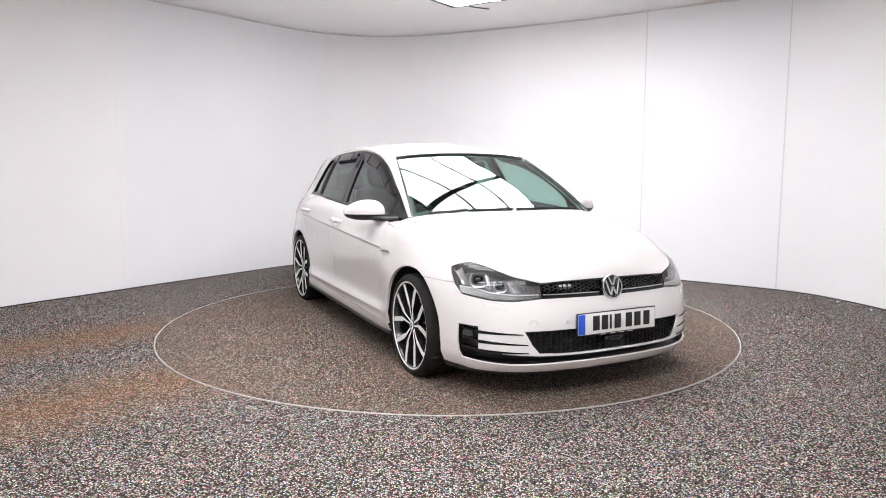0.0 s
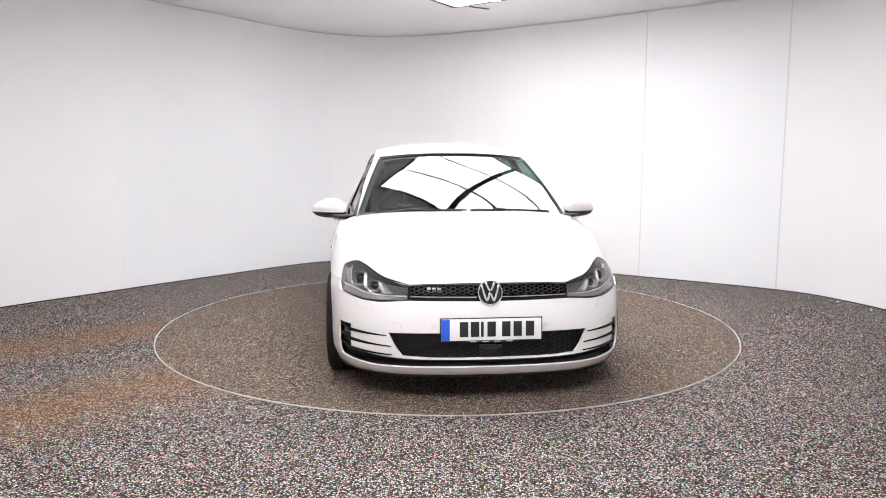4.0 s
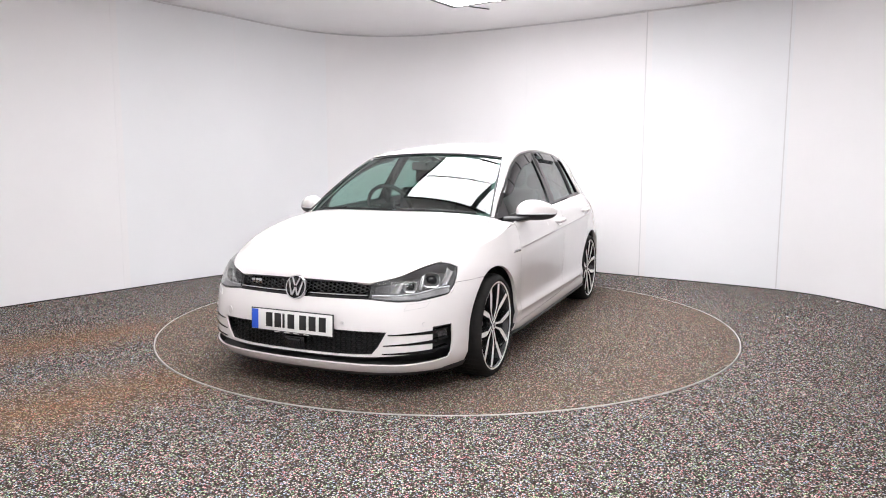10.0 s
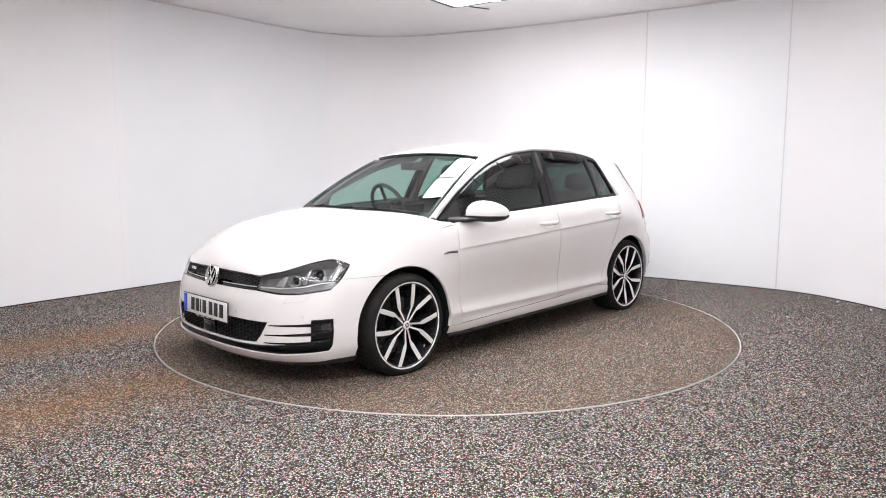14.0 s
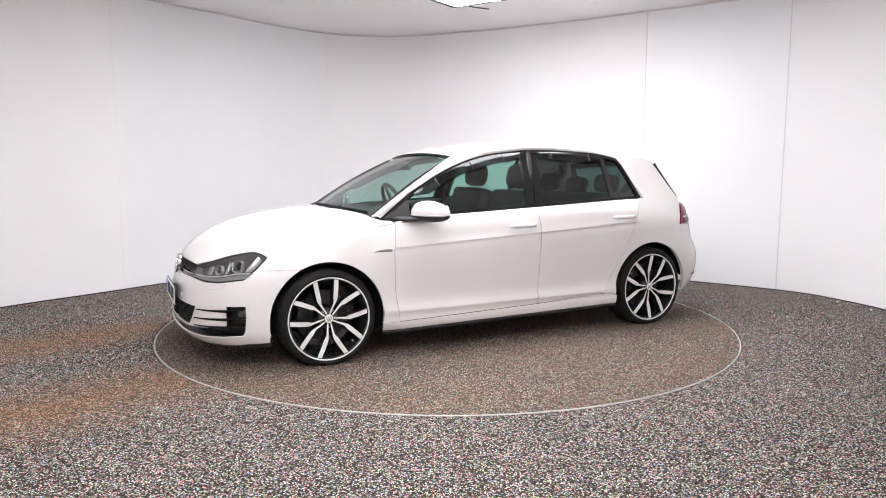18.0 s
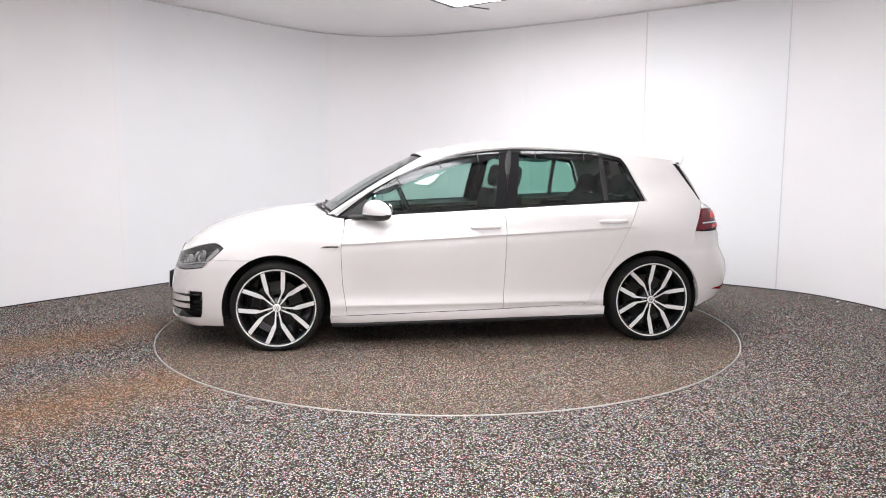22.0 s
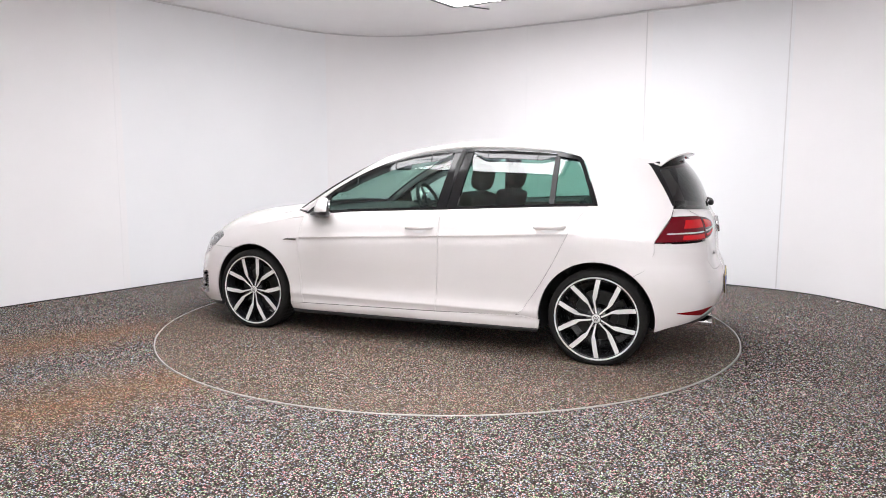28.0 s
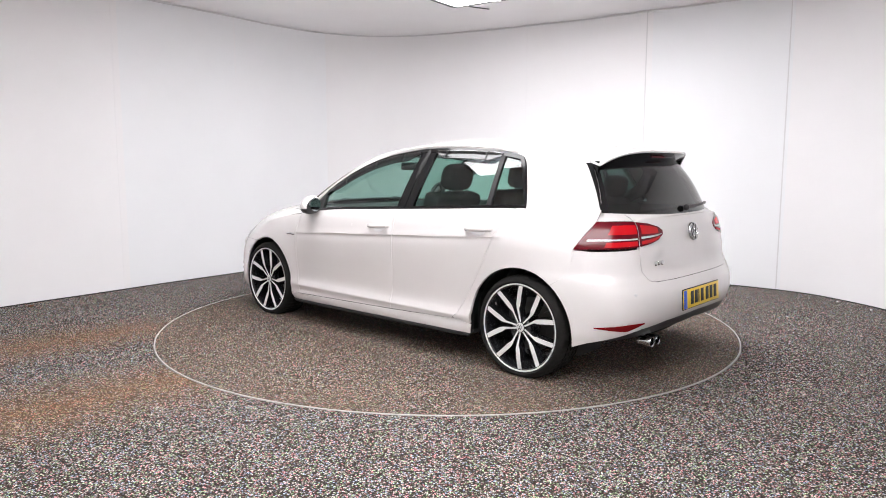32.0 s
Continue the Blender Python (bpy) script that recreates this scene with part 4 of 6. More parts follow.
    bm = bmesh.new()
    tube(bm, [(p[0], p[1] * side, p[2] ) for p in ring], 0.0011, 5, True)
    part("flap_gap", bm, M_LINE, flap)

# round cover of the towing eye on the car's right
q = P(uy(0.483, 0.420)[0], 0.420)
bm = bmesh.new()
lathe(bm, [(0.0, 0.0012), (0.0225, 0.0012), (0.0235, 0.0022), (0.0245, 0.0022), (0.0255, -0.001)], steps=32)
bmesh.ops.transform(bm, matrix=Matrix.Translation((q[0], -q[1], q[2])) @ Vector((0.93, -0.36, 0.05)).to_track_quat("Y", "Z").to_matrix().to_4x4(), verts=bm.verts[:])
part("towing_cover", bm, M_PAINT, front_bumper)

# headlamps
LAMP_TOP = [(float(x), float(z) - 0.0020) for x, z in zip(BONNET_SIDE[:, 0], BONNET_SIDE[:, 2]) if x > 1.722]
LAMP_LOW = uzp(("y", 0.420, 0.556), ("y", 0.569, 0.542), ("y", 0.66, 0.542), ("x", 1.80, 0.566), ("x", 1.782, 0.574))
LAMP_OUT = uzp(("x", 1.782, 0.574), ("x", 1.742, 0.618), ("x", 1.690, 0.665), ("x", 1.664, 0.692))
lt = xz([(x, z) for x, z in LAMP_TOP[::4]])
lt[0] = uzp(("y", 0.420, 0.622))[0]
for side in (1, -1):
    top_l = [tuple(p) for p in lt] + uzp(("x", 1.692, 0.7115)) + [LAMP_OUT[-1]]
    g = coons(line(*LAMP_LOW), line(*top_l), line(LAMP_LOW[0], top_l[0]), line(*LAMP_OUT), 40, 20)
    gg = from_uz(g)
    sq_, tq_ = np.meshgrid(np.linspace(0, 1, 40), np.linspace(0, 1, 20))
    rim_d = np.minimum(np.minimum(sq_ * 2.5, (1 - sq_) * 2.5), np.minimum(tq_, 1 - tq_))
    bowl = -0.004 - 0.040 * step(rim_d, 0.0, 0.16)
    lamp = skin("headlamp", [gg + (lifted(gg, 1.0) - gg) * bowl[..., None]], M_LAMPGREY, car, side, 0.0, "headlamp with smoked housing and clear cover")
    skin("cover", [lifted(gg, -0.001)], M_LENS, lamp, side, 0.0, "clear lamp cover")

    def inside(s, t, d):
        q = lifted(gg, d)
        j, i = t * (q.shape[0] - 1), s * (q.shape[1] - 1)
        j0, i0 = min(int(j), q.shape[0] - 2), min(int(i), q.shape[1] - 2)
        a = q[j0, i0] * (1 - (i - i0)) + q[j0, i0 + 1] * (i - i0)
        b = q[j0 + 1, i0] * (1 - (i - i0)) + q[j0 + 1, i0 + 1] * (i - i0)
        p = a * (1 - (j - j0)) + b * (j - j0)
        return Vector((p[0], p[1] * side, p[2]))

    # black bezel round the edge, running-light strip and two projector pods
    bm = bmesh.new()
    edge_pts = [inside(s, 0.006, -0.003) for s in np.linspace(0, 1, 30)] + [inside(0.997, t, -0.003) for t in np.linspace(0.1, 1, 10)] + [inside(s, 0.995, -0.003) for s in np.linspace(1, 0, 30)[1:]] + [inside(0.003, t, -0.003) for t in np.linspace(0.9, 0.1, 8)]
    tube(bm, edge_pts, 0.0024, 6, True)
    part("bezel", bm, M_GLOSS, lamp, "black edge of the lamp")
    def sheet(name, corners, depth_a, depth_b, mat, label, nu=8, nv=6):
        """A slightly hollow plate inside the lamp, between four (s, t) corners: two below, two above."""
        (a0, b0), (a1, b1), (a2, b2), (a3, b3) = corners
        rows = []
        for v in np.linspace(0, 1, nv):
            row = []
            for u in np.linspace(0, 1, nu):
                ss = (a0 * (1 - u) + a1 * u) * (1 - v) + (a3 * (1 - u) + a2 * u) * v
                tt = (b0 * (1 - u) + b1 * u) * (1 - v) + (b3 * (1 - u) + b2 * u) * v
                row.append(tuple(inside(ss, tt, depth_a * (1 - v) + depth_b * v - 0.006 * math.sin(math.pi * u))))
            rows.append(row)
        g2 = np.array(rows)
        g2[..., 1] *= side
        return skin(name, [g2], mat, lamp, side, 0.006, label)

    # satin floor of the lamp under the running-light strip
    sheet("lower_panel", ((0.03, 0.03), (0.95, 0.04), (0.97, 0.25), (0.03, 0.20)), -0.008, -0.026, M_LAMPSHELL, "satin grey lower lamp panel", 24, 5)
    bm = bmesh.new()
    tube(bm, [inside(s, 0.225 + 0.05 * s, -0.014) for s in np.linspace(0.03, 0.93, 24)], 0.0038, 8)
    part("light_strip", bm, M_LAMPWHITE, lamp, "clear running-light strip")
    # bright upright blades between the lamp units
    for corners in (((0.20, 0.34), (0.32, 0.34), (0.36, 0.74), (0.31, 0.80)), ((0.545, 0.36), (0.575, 0.36), (0.615, 0.80), (0.585, 0.80)), ((0.82, 0.36), (0.90, 0.38), (0.95, 0.84), (0.85, 0.93))):
        sheet("blade", corners, -0.030, -0.014, M_REFLECT, "bright slanting lamp blade", 5, 6)
    for s, t, r in ((0.70, 0.62, 0.043), (0.44, 0.57, 0.034)):
        c = inside(s, t, -0.036)
        aim = (inside(s, t, 0.0) - c).normalized().lerp(Vector((1, 0.25 * side, 0)).normalized(), 0.6)
        m = Matrix.Translation(c) @ aim.to_track_quat("Z", "Y").to_matrix().to_4x4()
        bm = bmesh.new()
        shape = [(math.cos(a), math.sin(a)) for a in np.linspace(0, math.tau, 28, endpoint=False)]
        sq = [(math.copysign(abs(x) ** 0.6, x), math.copysign(abs(y) ** 0.6, y)) for x, y in shape]
        prof = [(1.04, -0.004), (1.02, 0.016), (0.97, 0.017), (0.86, 0.004), (0.66, -0.012)]
        rings = [[bm.verts.new(m @ Vector((x * r * k, y * r * k * 0.86, d))) for x, y in sq] for k, d in prof]
        for a in range(len(rings) - 1):
            for k in range(28):
                bm.faces.new((rings[a][k], rings[a][(k + 1) % 28], rings[a + 1][(k + 1) % 28], rings[a + 1][k]))
        part("reflector", bm, M_LAMPSHELL, lamp, "satin lamp bowl")
        bm = bmesh.new()
        bmesh.ops.create_uvsphere(bm, u_segments=20, v_segments=12, radius=r * 0.70)
        bmesh.ops.transform(bm, matrix=m @ Matrix.Translation((0, 0, -0.010)) @ Matrix.Diagonal((1, 0.86, 0.6, 1)), verts=bm.verts[:])
        part("projector_lens", bm, M_GLOSS, lamp, "dark glassy projector lens")
        # bright U round the lower half of the unit
        bm = bmesh.new()
        tube(bm, [m @ Vector((math.copysign(abs(math.cos(a)) ** 0.6, math.cos(a)) * r * 1.05, math.sin(a) * r * 0.95, 0.015)) for a in np.linspace(radians(160), radians(380), 20)], 0.0038, 6)
        part("light_guide", bm, M_REFLECT, lamp, "bright U-shaped light guide")


def roundel(name, at, aim, r, parent, dark, label):
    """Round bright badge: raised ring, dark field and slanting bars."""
    m = Matrix.Translation(at) @ Vector(aim).to_track_quat("Z", "Y").to_matrix().to_4x4()
    bm = bmesh.new()
    bmesh.ops.create_cone(bm, cap_ends=True, segments=40, radius1=r, radius2=r * 0.95, depth=r * 0.14)
    bmesh.ops.transform(bm, matrix=m, verts=bm.verts[:])
    base = part(name, bm, dark, parent, label)
    bm = bmesh.new()
    pr = [(r * 0.86, r * 0.10), (r * 0.90, r * 0.17), (r * 0.97, r * 0.17), (r * 1.01, r * 0.10), (r * 1.01, -r * 0.1)]
    rings = [[bm.verts.new(m @ Vector((q * math.cos(a), q * math.sin(a), d))) for q, d in pr] for a in np.linspace(0, math.tau, 40, endpoint=False)]
    for i in range(40):
        for k in range(len(pr) - 1):
            bm.faces.new((rings[i][k], rings[i][k + 1], rings[(i + 1) % 40][k + 1], rings[(i + 1) % 40][k]))
    part("badge_ring", bm, M_CHROME, base, "bright badge ring")
    # plain slanting bars across the field
    for y0, y1, x0, x1 in ((0.80, 0.10, -0.36, -0.05), (0.80, 0.10, 0.36, 0.05), (0.55, -0.72, -0.68, -0.30), (0.55, -0.72, 0.68, 0.30), (-0.02, -0.72, -0.03, -0.27), (-0.02, -0.72, 0.03, 0.27)):
        bm = bmesh.new()
        d = Vector((x1 - x0, y1 - y0, 0))
        box(bm, (d.length * r, 0.17 * r, 0.10 * r), (0, 0, 0), bevel=0.02 * r)
        mm = m @ Matrix.Translation(((x0 + x1) / 2 * r, (y0 + y1) / 2 * r, r * 0.13)) @ Matrix.Rotation(math.atan2(d.y, d.x), 4, "Z")
        bmesh.ops.transform(bm, matrix=mm, verts=bm.verts[:])
        part("badge_bar", bm, M_CHROME, base)
    return base


roundel("front_badge", (2.098, 0, 0.592), (1, 0, 0.22), 0.066, car, M_GLOSS, "round bright badge on the grille")


def plate(name, at, aim, mat, band_side, label):
    m = Matrix.Translation(at) @ Vector(aim).to_track_quat("Z", "Y").to_matrix().to_4x4()

    def piece(nm, size, off, mt, parent, lab=""):
        bm = bmesh.new()
        box(bm, size, off, bevel=0.0012)
        bmesh.ops.transform(bm, matrix=m, verts=bm.verts[:])
        return part(nm, bm, mt, parent, lab)

    base = piece(name, (0.520, 0.111, 0.008), (0, 0, 0), mat, car, label)
    piece("plate_surround", (0.532, 0.122, 0.006), (0, 0, -0.003), M_BLACK, base)
    piece("blue_band", (0.044, 0.108, 0.003), (-0.238 * band_side, 0, 0.0042), M_PLATEB, base, "blue end band")
    for x in (-0.161, -0.104, -0.066, -0.018, 0.058, 0.118, 0.182):
        w = 0.014 if x == -0.066 else 0.044
        piece("plate_bar", (w, 0.078, 0.002), (x + 0.018, 0.002, 0.0045), M_INK, base)
    return base


pf = plate("front_plate", (2.153, 0, 0.411), (1, 0, 0.04), M_PLATE, 1, "white plate with plain black bars and a blue band")
bm = bmesh.new()
box(bm, (0.004, 0.20, 0.010), (2.152, 0, 0.349), bevel=0.001)
part("caption_strip", bm, M_BLACK, pf)
for yy in (-0.095, -0.03, 0.03, 0.095):
    bm = bmesh.new()
    box(bm, (0.002, 0.034, 0.004), (2.1546, yy, 0.349))
    part("caption_bar", bm, M_PLATE, pf)
bm = bmesh.new()
for k, yy in enumerate((-0.315, -0.288, -0.262)):
    q = P(uy(abs(yy), 0.605)[0], 0.605)
    box(bm, (0.006, 0.021, 0.024), (q[0] + 0.003, yy, 0.606), bevel=0.002)
part("model_badge", bm, M_CHROME, grille, "three bright badge bars")

# ---------------------------------------------------------------- tail
TG_Z0 = 0.600
tg = coons(line(*uzp(("r", 0.545, 0.612), ("r", 0.50, 0.603), ("r", 0.3, TG_Z0)), (1, TG_Z0)), line(*uzp(("r", 0.565, 0.938), ("r", 0.5, 0.946), ("r", 0.3, 0.950)), (1, 0.950)),
           line(*uzp(("r", 0.545, 0.612), ("r", 0.585, 0.66), ("r", 0.592, 0.72), ("r", 0.585, 0.80), ("r", 0.570, 0.90), ("r", 0.565, 0.938))), line((1, TG_Z0), (1, 0.950)), 30, 40)
tg3 = from_uz(tg)
# slight hollow for the plate of the hatch: a crease above the bumper
tailgate = skin("tailgate", both(tg3), M_PAINT, car, 1, 0.02)
rb_top = uzp(("x", -1.5378, 0.5762), ("x", -1.6014, 0.6142), ("x", -1.6534, 0.7195), ("x", -1.6500, 0.7815), ("x", -1.75, 0.775), ("r", 0.66, 0.782), ("r", 0.589, 0.788))
rb_out = coons(line(*uzp(("x", -1.668, 0.236), ("x", -1.75, 0.268), ("r", 0.70, 0.318), ("r", 0.60, 0.345))), line(*rb_top), line(*uzp(("x", -1.668, 0.236)), *[tuple(p) for p in xz(arch(ARCH_RX, 178, 130, 16))], *uzp(("x", -1.5378, 0.5762))),
               line(*uzp(("r", 0.60, 0.345), ("r", 0.60, 0.50), ("r", 0.5885, 0.66), ("r", 0.5955, 0.72), ("r", 0.589, 0.788))), 30, 40)
rb_in = coons(line(*uzp(("r", 0.60, 0.345), ("r", 0.4, 0.368)), (1, 0.378)), line(*uzp(("r", 0.5885, 0.66), ("r", 0.547, 0.609), ("r", 0.50, 0.600), ("r", 0.3, 0.597)), (1, 0.597)), line(*uzp(("r", 0.60, 0.345), ("r", 0.60, 0.50), ("r", 0.5885, 0.66))), line((1, 0.378), (1, 0.597)), 30, 30)
rear_bumper = skin("rear_bumper", both(from_uz(rb_out)) + both(from_uz(rb_in)), M_PAINT, car, 1, 0.03)
g = coons(line(*uzp(("x", -1.79, 0.284), ("r", 0.68, 0.288), ("r", 0.56, 0.300)), (1, 0.325)), line(*uzp(("x", -1.79, 0.288), ("r", 0.70, 0.316), ("r", 0.6, 0.343), ("r", 0.4, 0.366)), (1, 0.376)), line(*uzp(("x", -1.79, 0.284), ("x", -1.79, 0.288))), line((1, 0.325), (1, 0.376)), 40, 10)
skin("diffuser", both(lifted(from_uz(g), -0.002)), M_BLACK, rear_bumper, 1, 0.06, "black plastic rear diffuser")
us, zs = np.meshgrid(np.linspace(0.835, 1.0, 40), np.linspace(0.30, 0.95, 20))
skin("tail_backing", both(lifted(P(us, zs), -0.05)), M_DARK, car, 1, 0.0, "dark inner tail structure")

for side in (1, -1):
    # rear lamps: outer lamp on the quarter, inner lamp on the tailgate
    o_top = uzp(("x", -1.737, 0.934), ("r", 0.62, 0.936), ("r", 0.565, 0.934))
    o_low = uzp(("x", -1.652, 0.784), ("x", -1.75, 0.788), ("r", 0.66, 0.794), ("r", 0.588, 0.798))
    lf, rt = line(*uzp(("x", -1.652, 0.784), ("x", -1.69, 0.85), ("x", -1.737, 0.934))), line(*uzp(("r", 0.588, 0.798), ("r", 0.578, 0.86), ("r", 0.565, 0.934)))
    g = coons(line(*o_low), line(*o_top), lf, rt, 24, 16)
    og = from_uz(g)
    lampo = skin("rear_lamp", [lifted(og, 0.004)], M_REDDARK, car, side, 0.03, "dark red wraparound rear lamp")
    i_top = uzp(("r", 0.560, 0.932), ("r", 0.48, 0.922), ("r", 0.400, 0.900), ("r", 0.368, 0.880))
    i_low = uzp(("r", 0.580, 0.800), ("r", 0.50, 0.811), ("r", 0.425, 0.829), ("r", 0.372, 0.858))
    gi = coons(line(*i_low), line(*i_top), line(*uzp(("r", 0.580, 0.800), ("r", 0.560, 0.932))), line(*uzp(("r", 0.372, 0.858), ("r", 0.368, 0.880))), 18, 14)
    ig = from_uz(gi)
    lampi = skin("hatch_lamp", [lifted(ig, 0.005)], M_REDDARK, tailgate, side, 0.025, "dark red lamp on the hatch")

    def band_of(gr, t0, t1, s0, s1, lift, name, mt, parent, lab="", nt=4, ns=14):
        rows = []
        for t in np.linspace(t0, t1, nt):
            row = []
            for s in np.linspace(s0, s1, ns):
                j, i = t * (gr.shape[0] - 1), s * (gr.shape[1] - 1)
                j0, i0 = min(int(j), gr.shape[0] - 2), min(int(i), gr.shape[1] - 2)
                a = gr[j0, i0] * (1 - i + i0) + gr[j0, i0 + 1] * (i - i0)
                b = gr[j0 + 1, i0] * (1 - i + i0) + gr[j0 + 1, i0 + 1] * (i - i0)
                row.append(a * (1 - j + j0) + b * (j - j0))
            rows.append(row)
        return skin(name, [lifted(np.array(rows), lift)], mt, parent, side, 0.005, lab)

    band_of(og, 0.52, 0.86, 0.40, 0.97, 0.0065, "bright_lens", M_RED, lampo, "bright red lamp lens")
    band_of(og, 0.06, 0.24, 0.44, 0.97, 0.0065, "bright_lens", M_RED, lampo, "bright red lamp lens")
    band_of(og, 0.30, 0.355, 0.12, 0.97, 0.0075, "clear_strip", M_LAMPWHITE, lampo, "clear reversing strip")
    band_of(ig, 0.50, 0.88, 0.06, 0.62, 0.0075, "bright_lens", M_RED, lampi, "bright red lamp lens")
    band_of(ig, 0.31, 0.40, 0.04, 0.90, 0.0080, "clear_strip", M_LAMPWHITE, lampi, "clear reversing strip")
    band_of(ig, 0.08, 0.22, 0.04, 0.70, 0.0075, "bright_lens", M_RED, lampi, "bright red lamp lens")
    # low red reflector
    g = coons(line(*uzp(("x", -1.795, 0.360), ("r", 0.70, 0.340), ("r", 0.605, 0.378))), line(*uzp(("x", -1.795, 0.364), ("r", 0.70, 0.383), ("r", 0.605, 0.385))), line(*uzp(("x", -1.795, 0.360), ("x", -1.795, 0.364))), line(*uzp(("r", 0.605, 0.379), ("r", 0.605, 0.384))), 16, 4)
    skin("rear_reflector", [lifted(from_uz(g), 0.004)], M_REDLOW, rear_bumper, side, 0.01, "red reflector strip")
    q = P(uy(0.68, 0.545, True)[0], 0.545)
    bm = bmesh.new()
    bmesh.ops.create_cone(bm, cap_ends=True, segments=20, radius1=0.0105, radius2=0.0095, depth=0.006)
    bmesh.ops.transform(bm, matrix=Matrix.Translation((q[0], q[1] * side, q[2])) @ Vector((-0.7, 0.7 * side, 0)).to_track_quat("Z", "Y").to_matrix().to_4x4(), verts=bm.verts[:])
    part("parking_sensor", bm, M_SEAM, rear_bumper)

plate("rear_plate", (-2.052, 0, 0.470), (-1, 0, 0.06), M_PLATEY, 1, "yellow plate with plain black bars and a blue band")
roundel("rear_badge", (-1.983, 0, 0.852), (-1, 0, 0.18), 0.055, tailgate, M_LAMPGREY, "round bright badge on the hatch")
bm = bmesh.new()
for yy in (0.470, 0.440, 0.408):
    q = P(uy(yy, 0.70, True)[0], 0.70)
    box(bm, (0.006, 0.022, 0.024), (q[0] - 0.003, yy, 0.70), bevel=0.002)
part("model_badge", bm, M_CHROME, tailgate, "three bright badge bars")
for yy in (0.435, 0.505):
    bm = bmesh.new()
    lathe(bm, [(0.028, 0.075), (0.028, 0.0), (0.0268, -0.003), (0.024, 0.0), (0.023, 0.07), (0.0, 0.07)], steps=28)
    bmesh.ops.transform(bm, matrix=Matrix.Translation((-1.985, yy, 0.258)) @ Matrix.Rotation(radians(-90), 4, "Z"), verts=bm.verts[:])
    part("exhaust_tip", bm, M_CHROME, rear_bumper, "chrome exhaust tip")

# rear window, black surround, spoiler underside, wiper
r0 = 1
v1 = int(rg.shape[0] * 0.80)
rear_window = skin("rear_window", [rg[:v1 + 1, r0:-r0]], M_REARGLASS, tailgate, 1, 0.0, "dark tinted rear window", outward=(-1, 0, 0.5))
skin("window_surround", [rg[:, :r0 + 1], rg[:, -r0 - 1:], rg[v1:, r0:-r0]], M_GLOSS, tailgate, 1, 0.008, "gloss black window surround", outward=(-1, 0, 0.5))
rim_r = np.linspace(-1, 1, 41)
back_edge = np.vstack([rim_low[7], rim_low[8:-8], rim_low[-8]]) + np.array([0.004, 0, 0.002])
under = np.array([back_edge * (1 - w) + rg[-1] * w + np.array([0.0, 0, 0.0]) for w in np.linspace(0, 1, 5)])
skin("spoiler_underside", [under], M_GLOSS, tailgate, 1, 0.0, "gloss black underside of the spoiler", outward=(-1, 0, -1))
trim_edge = loop_path([(-1.742, 1.0), (-1.694, 1.10), (-1.624, 1.23), (-1.600, 1.262)], 30)
trim_width = np.linspace(0.006, 0.030, 30)
for side in (1, -1):
    rows = []
    for w in (1.0, 0.5, 0.0, -0.12):
        rows.append(Q(trim_edge[:, 0] + trim_width * w, trim_edge[:, 1]))
    skin("window_side_trim", [lifted(np.array(rows), 0.0035)], M_GLOSS, tailgate, side, 0.006, "gloss black blade beside the rear window")
for side, col in ((1, -1), (-1, 0)):
    edge_line = rg[11:, col]
    out = np.linspace(0, 1, len(edge_line))[:, None] ** 1.3
    fin = np.array([edge_line + np.array([0.012, 0.004 * side, 0]), edge_line + out * np.array([-0.012, 0.004 * side, 0.0]), edge_line + out * np.array([-0.055, -0.004 * side, 0.004]), edge_line + out * np.array([-0.050, -0.034 * side, 0.0])])
    fin[..., 1] *= side
    skin("spoiler_fin", [fin], M_GLOSS, tailgate, side, 0.0, "gloss black fin beside the rear window")
bm = bmesh.new()
box(bm, (0.012, 0.30, 0.010), (-1.768, 0, 1.300), bevel=0.004)
part("brake_lamp", bm, M_REDDARK, tailgate, "dark red high brake lamp")
pts = [rg[2, 20] + np.array([-0.02, 0, 0.0]), rg[2, 17] + np.array([-0.025, 0, 0.004]), rg[2, 13] + np.array([-0.022, 0, 0.01]), rg[2, 9] + np.array([-0.016, 0, 0.012])]
bm = bmesh.new()
tube(bm, loop_path(pts, 12).tolist(), [0.012] * 4 + [0.009] * 8, 8)
bmesh.ops.create_uvsphere(bm, u_segments=14, v_segments=8, radius=0.02, matrix=Matrix.Translation(pts[0]))
part("rear_wiper", bm, M_BLACK, tailgate, "black rear wiper")
# painted strip between glass and metal, with the corners over the lamps
full = np.concatenate([tg3[-1] * np.array([1, -1, 1]), tg3[-1][::-1][1:]])
mid = rg[0][3:-3]
pick = even(full, mid.shape[0])
g = np.array([mid * (1 - w) + pick * w + np.array([-0.006, 0, 0]) * math.sin(math.pi * w) for w in np.linspace(0, 1, 4)])
ot = loop_path(from_uz(np.array(uzp(("x", -1.740, 0.938), ("r", 0.62, 0.940), ("r", 0.565, 0.938)))), 8)
edge_top = even(rg[0][-4:][::-1], 8)
edge_top[0] = P(ux(-1.742, 0.985)[0], 0.985)
corner = np.array([ot * (1 - w) + edge_top * w for w in np.linspace(0, 1, 5)])
skin("gate_lip", [g] + both(corner), M_PAINT, tailgate, 1, 0.0, outward=(-1, 0, 0.5))

# ---------------------------------------------------------------- glasshouse
dlo_z = lambda x: np.interp(x, DLO[::-1, 0], DLO[::-1, 1])


def side_strip(x0, x1, z0, z1, n=24, m=6):
    """A piece of the window plane between two heights given as functions of x."""
    x = np.linspace(x0, x1, n)
    return np.array([G(x, z0(x) * (1 - w) + z1(x) * w) for w in np.linspace(0, 1, m)])


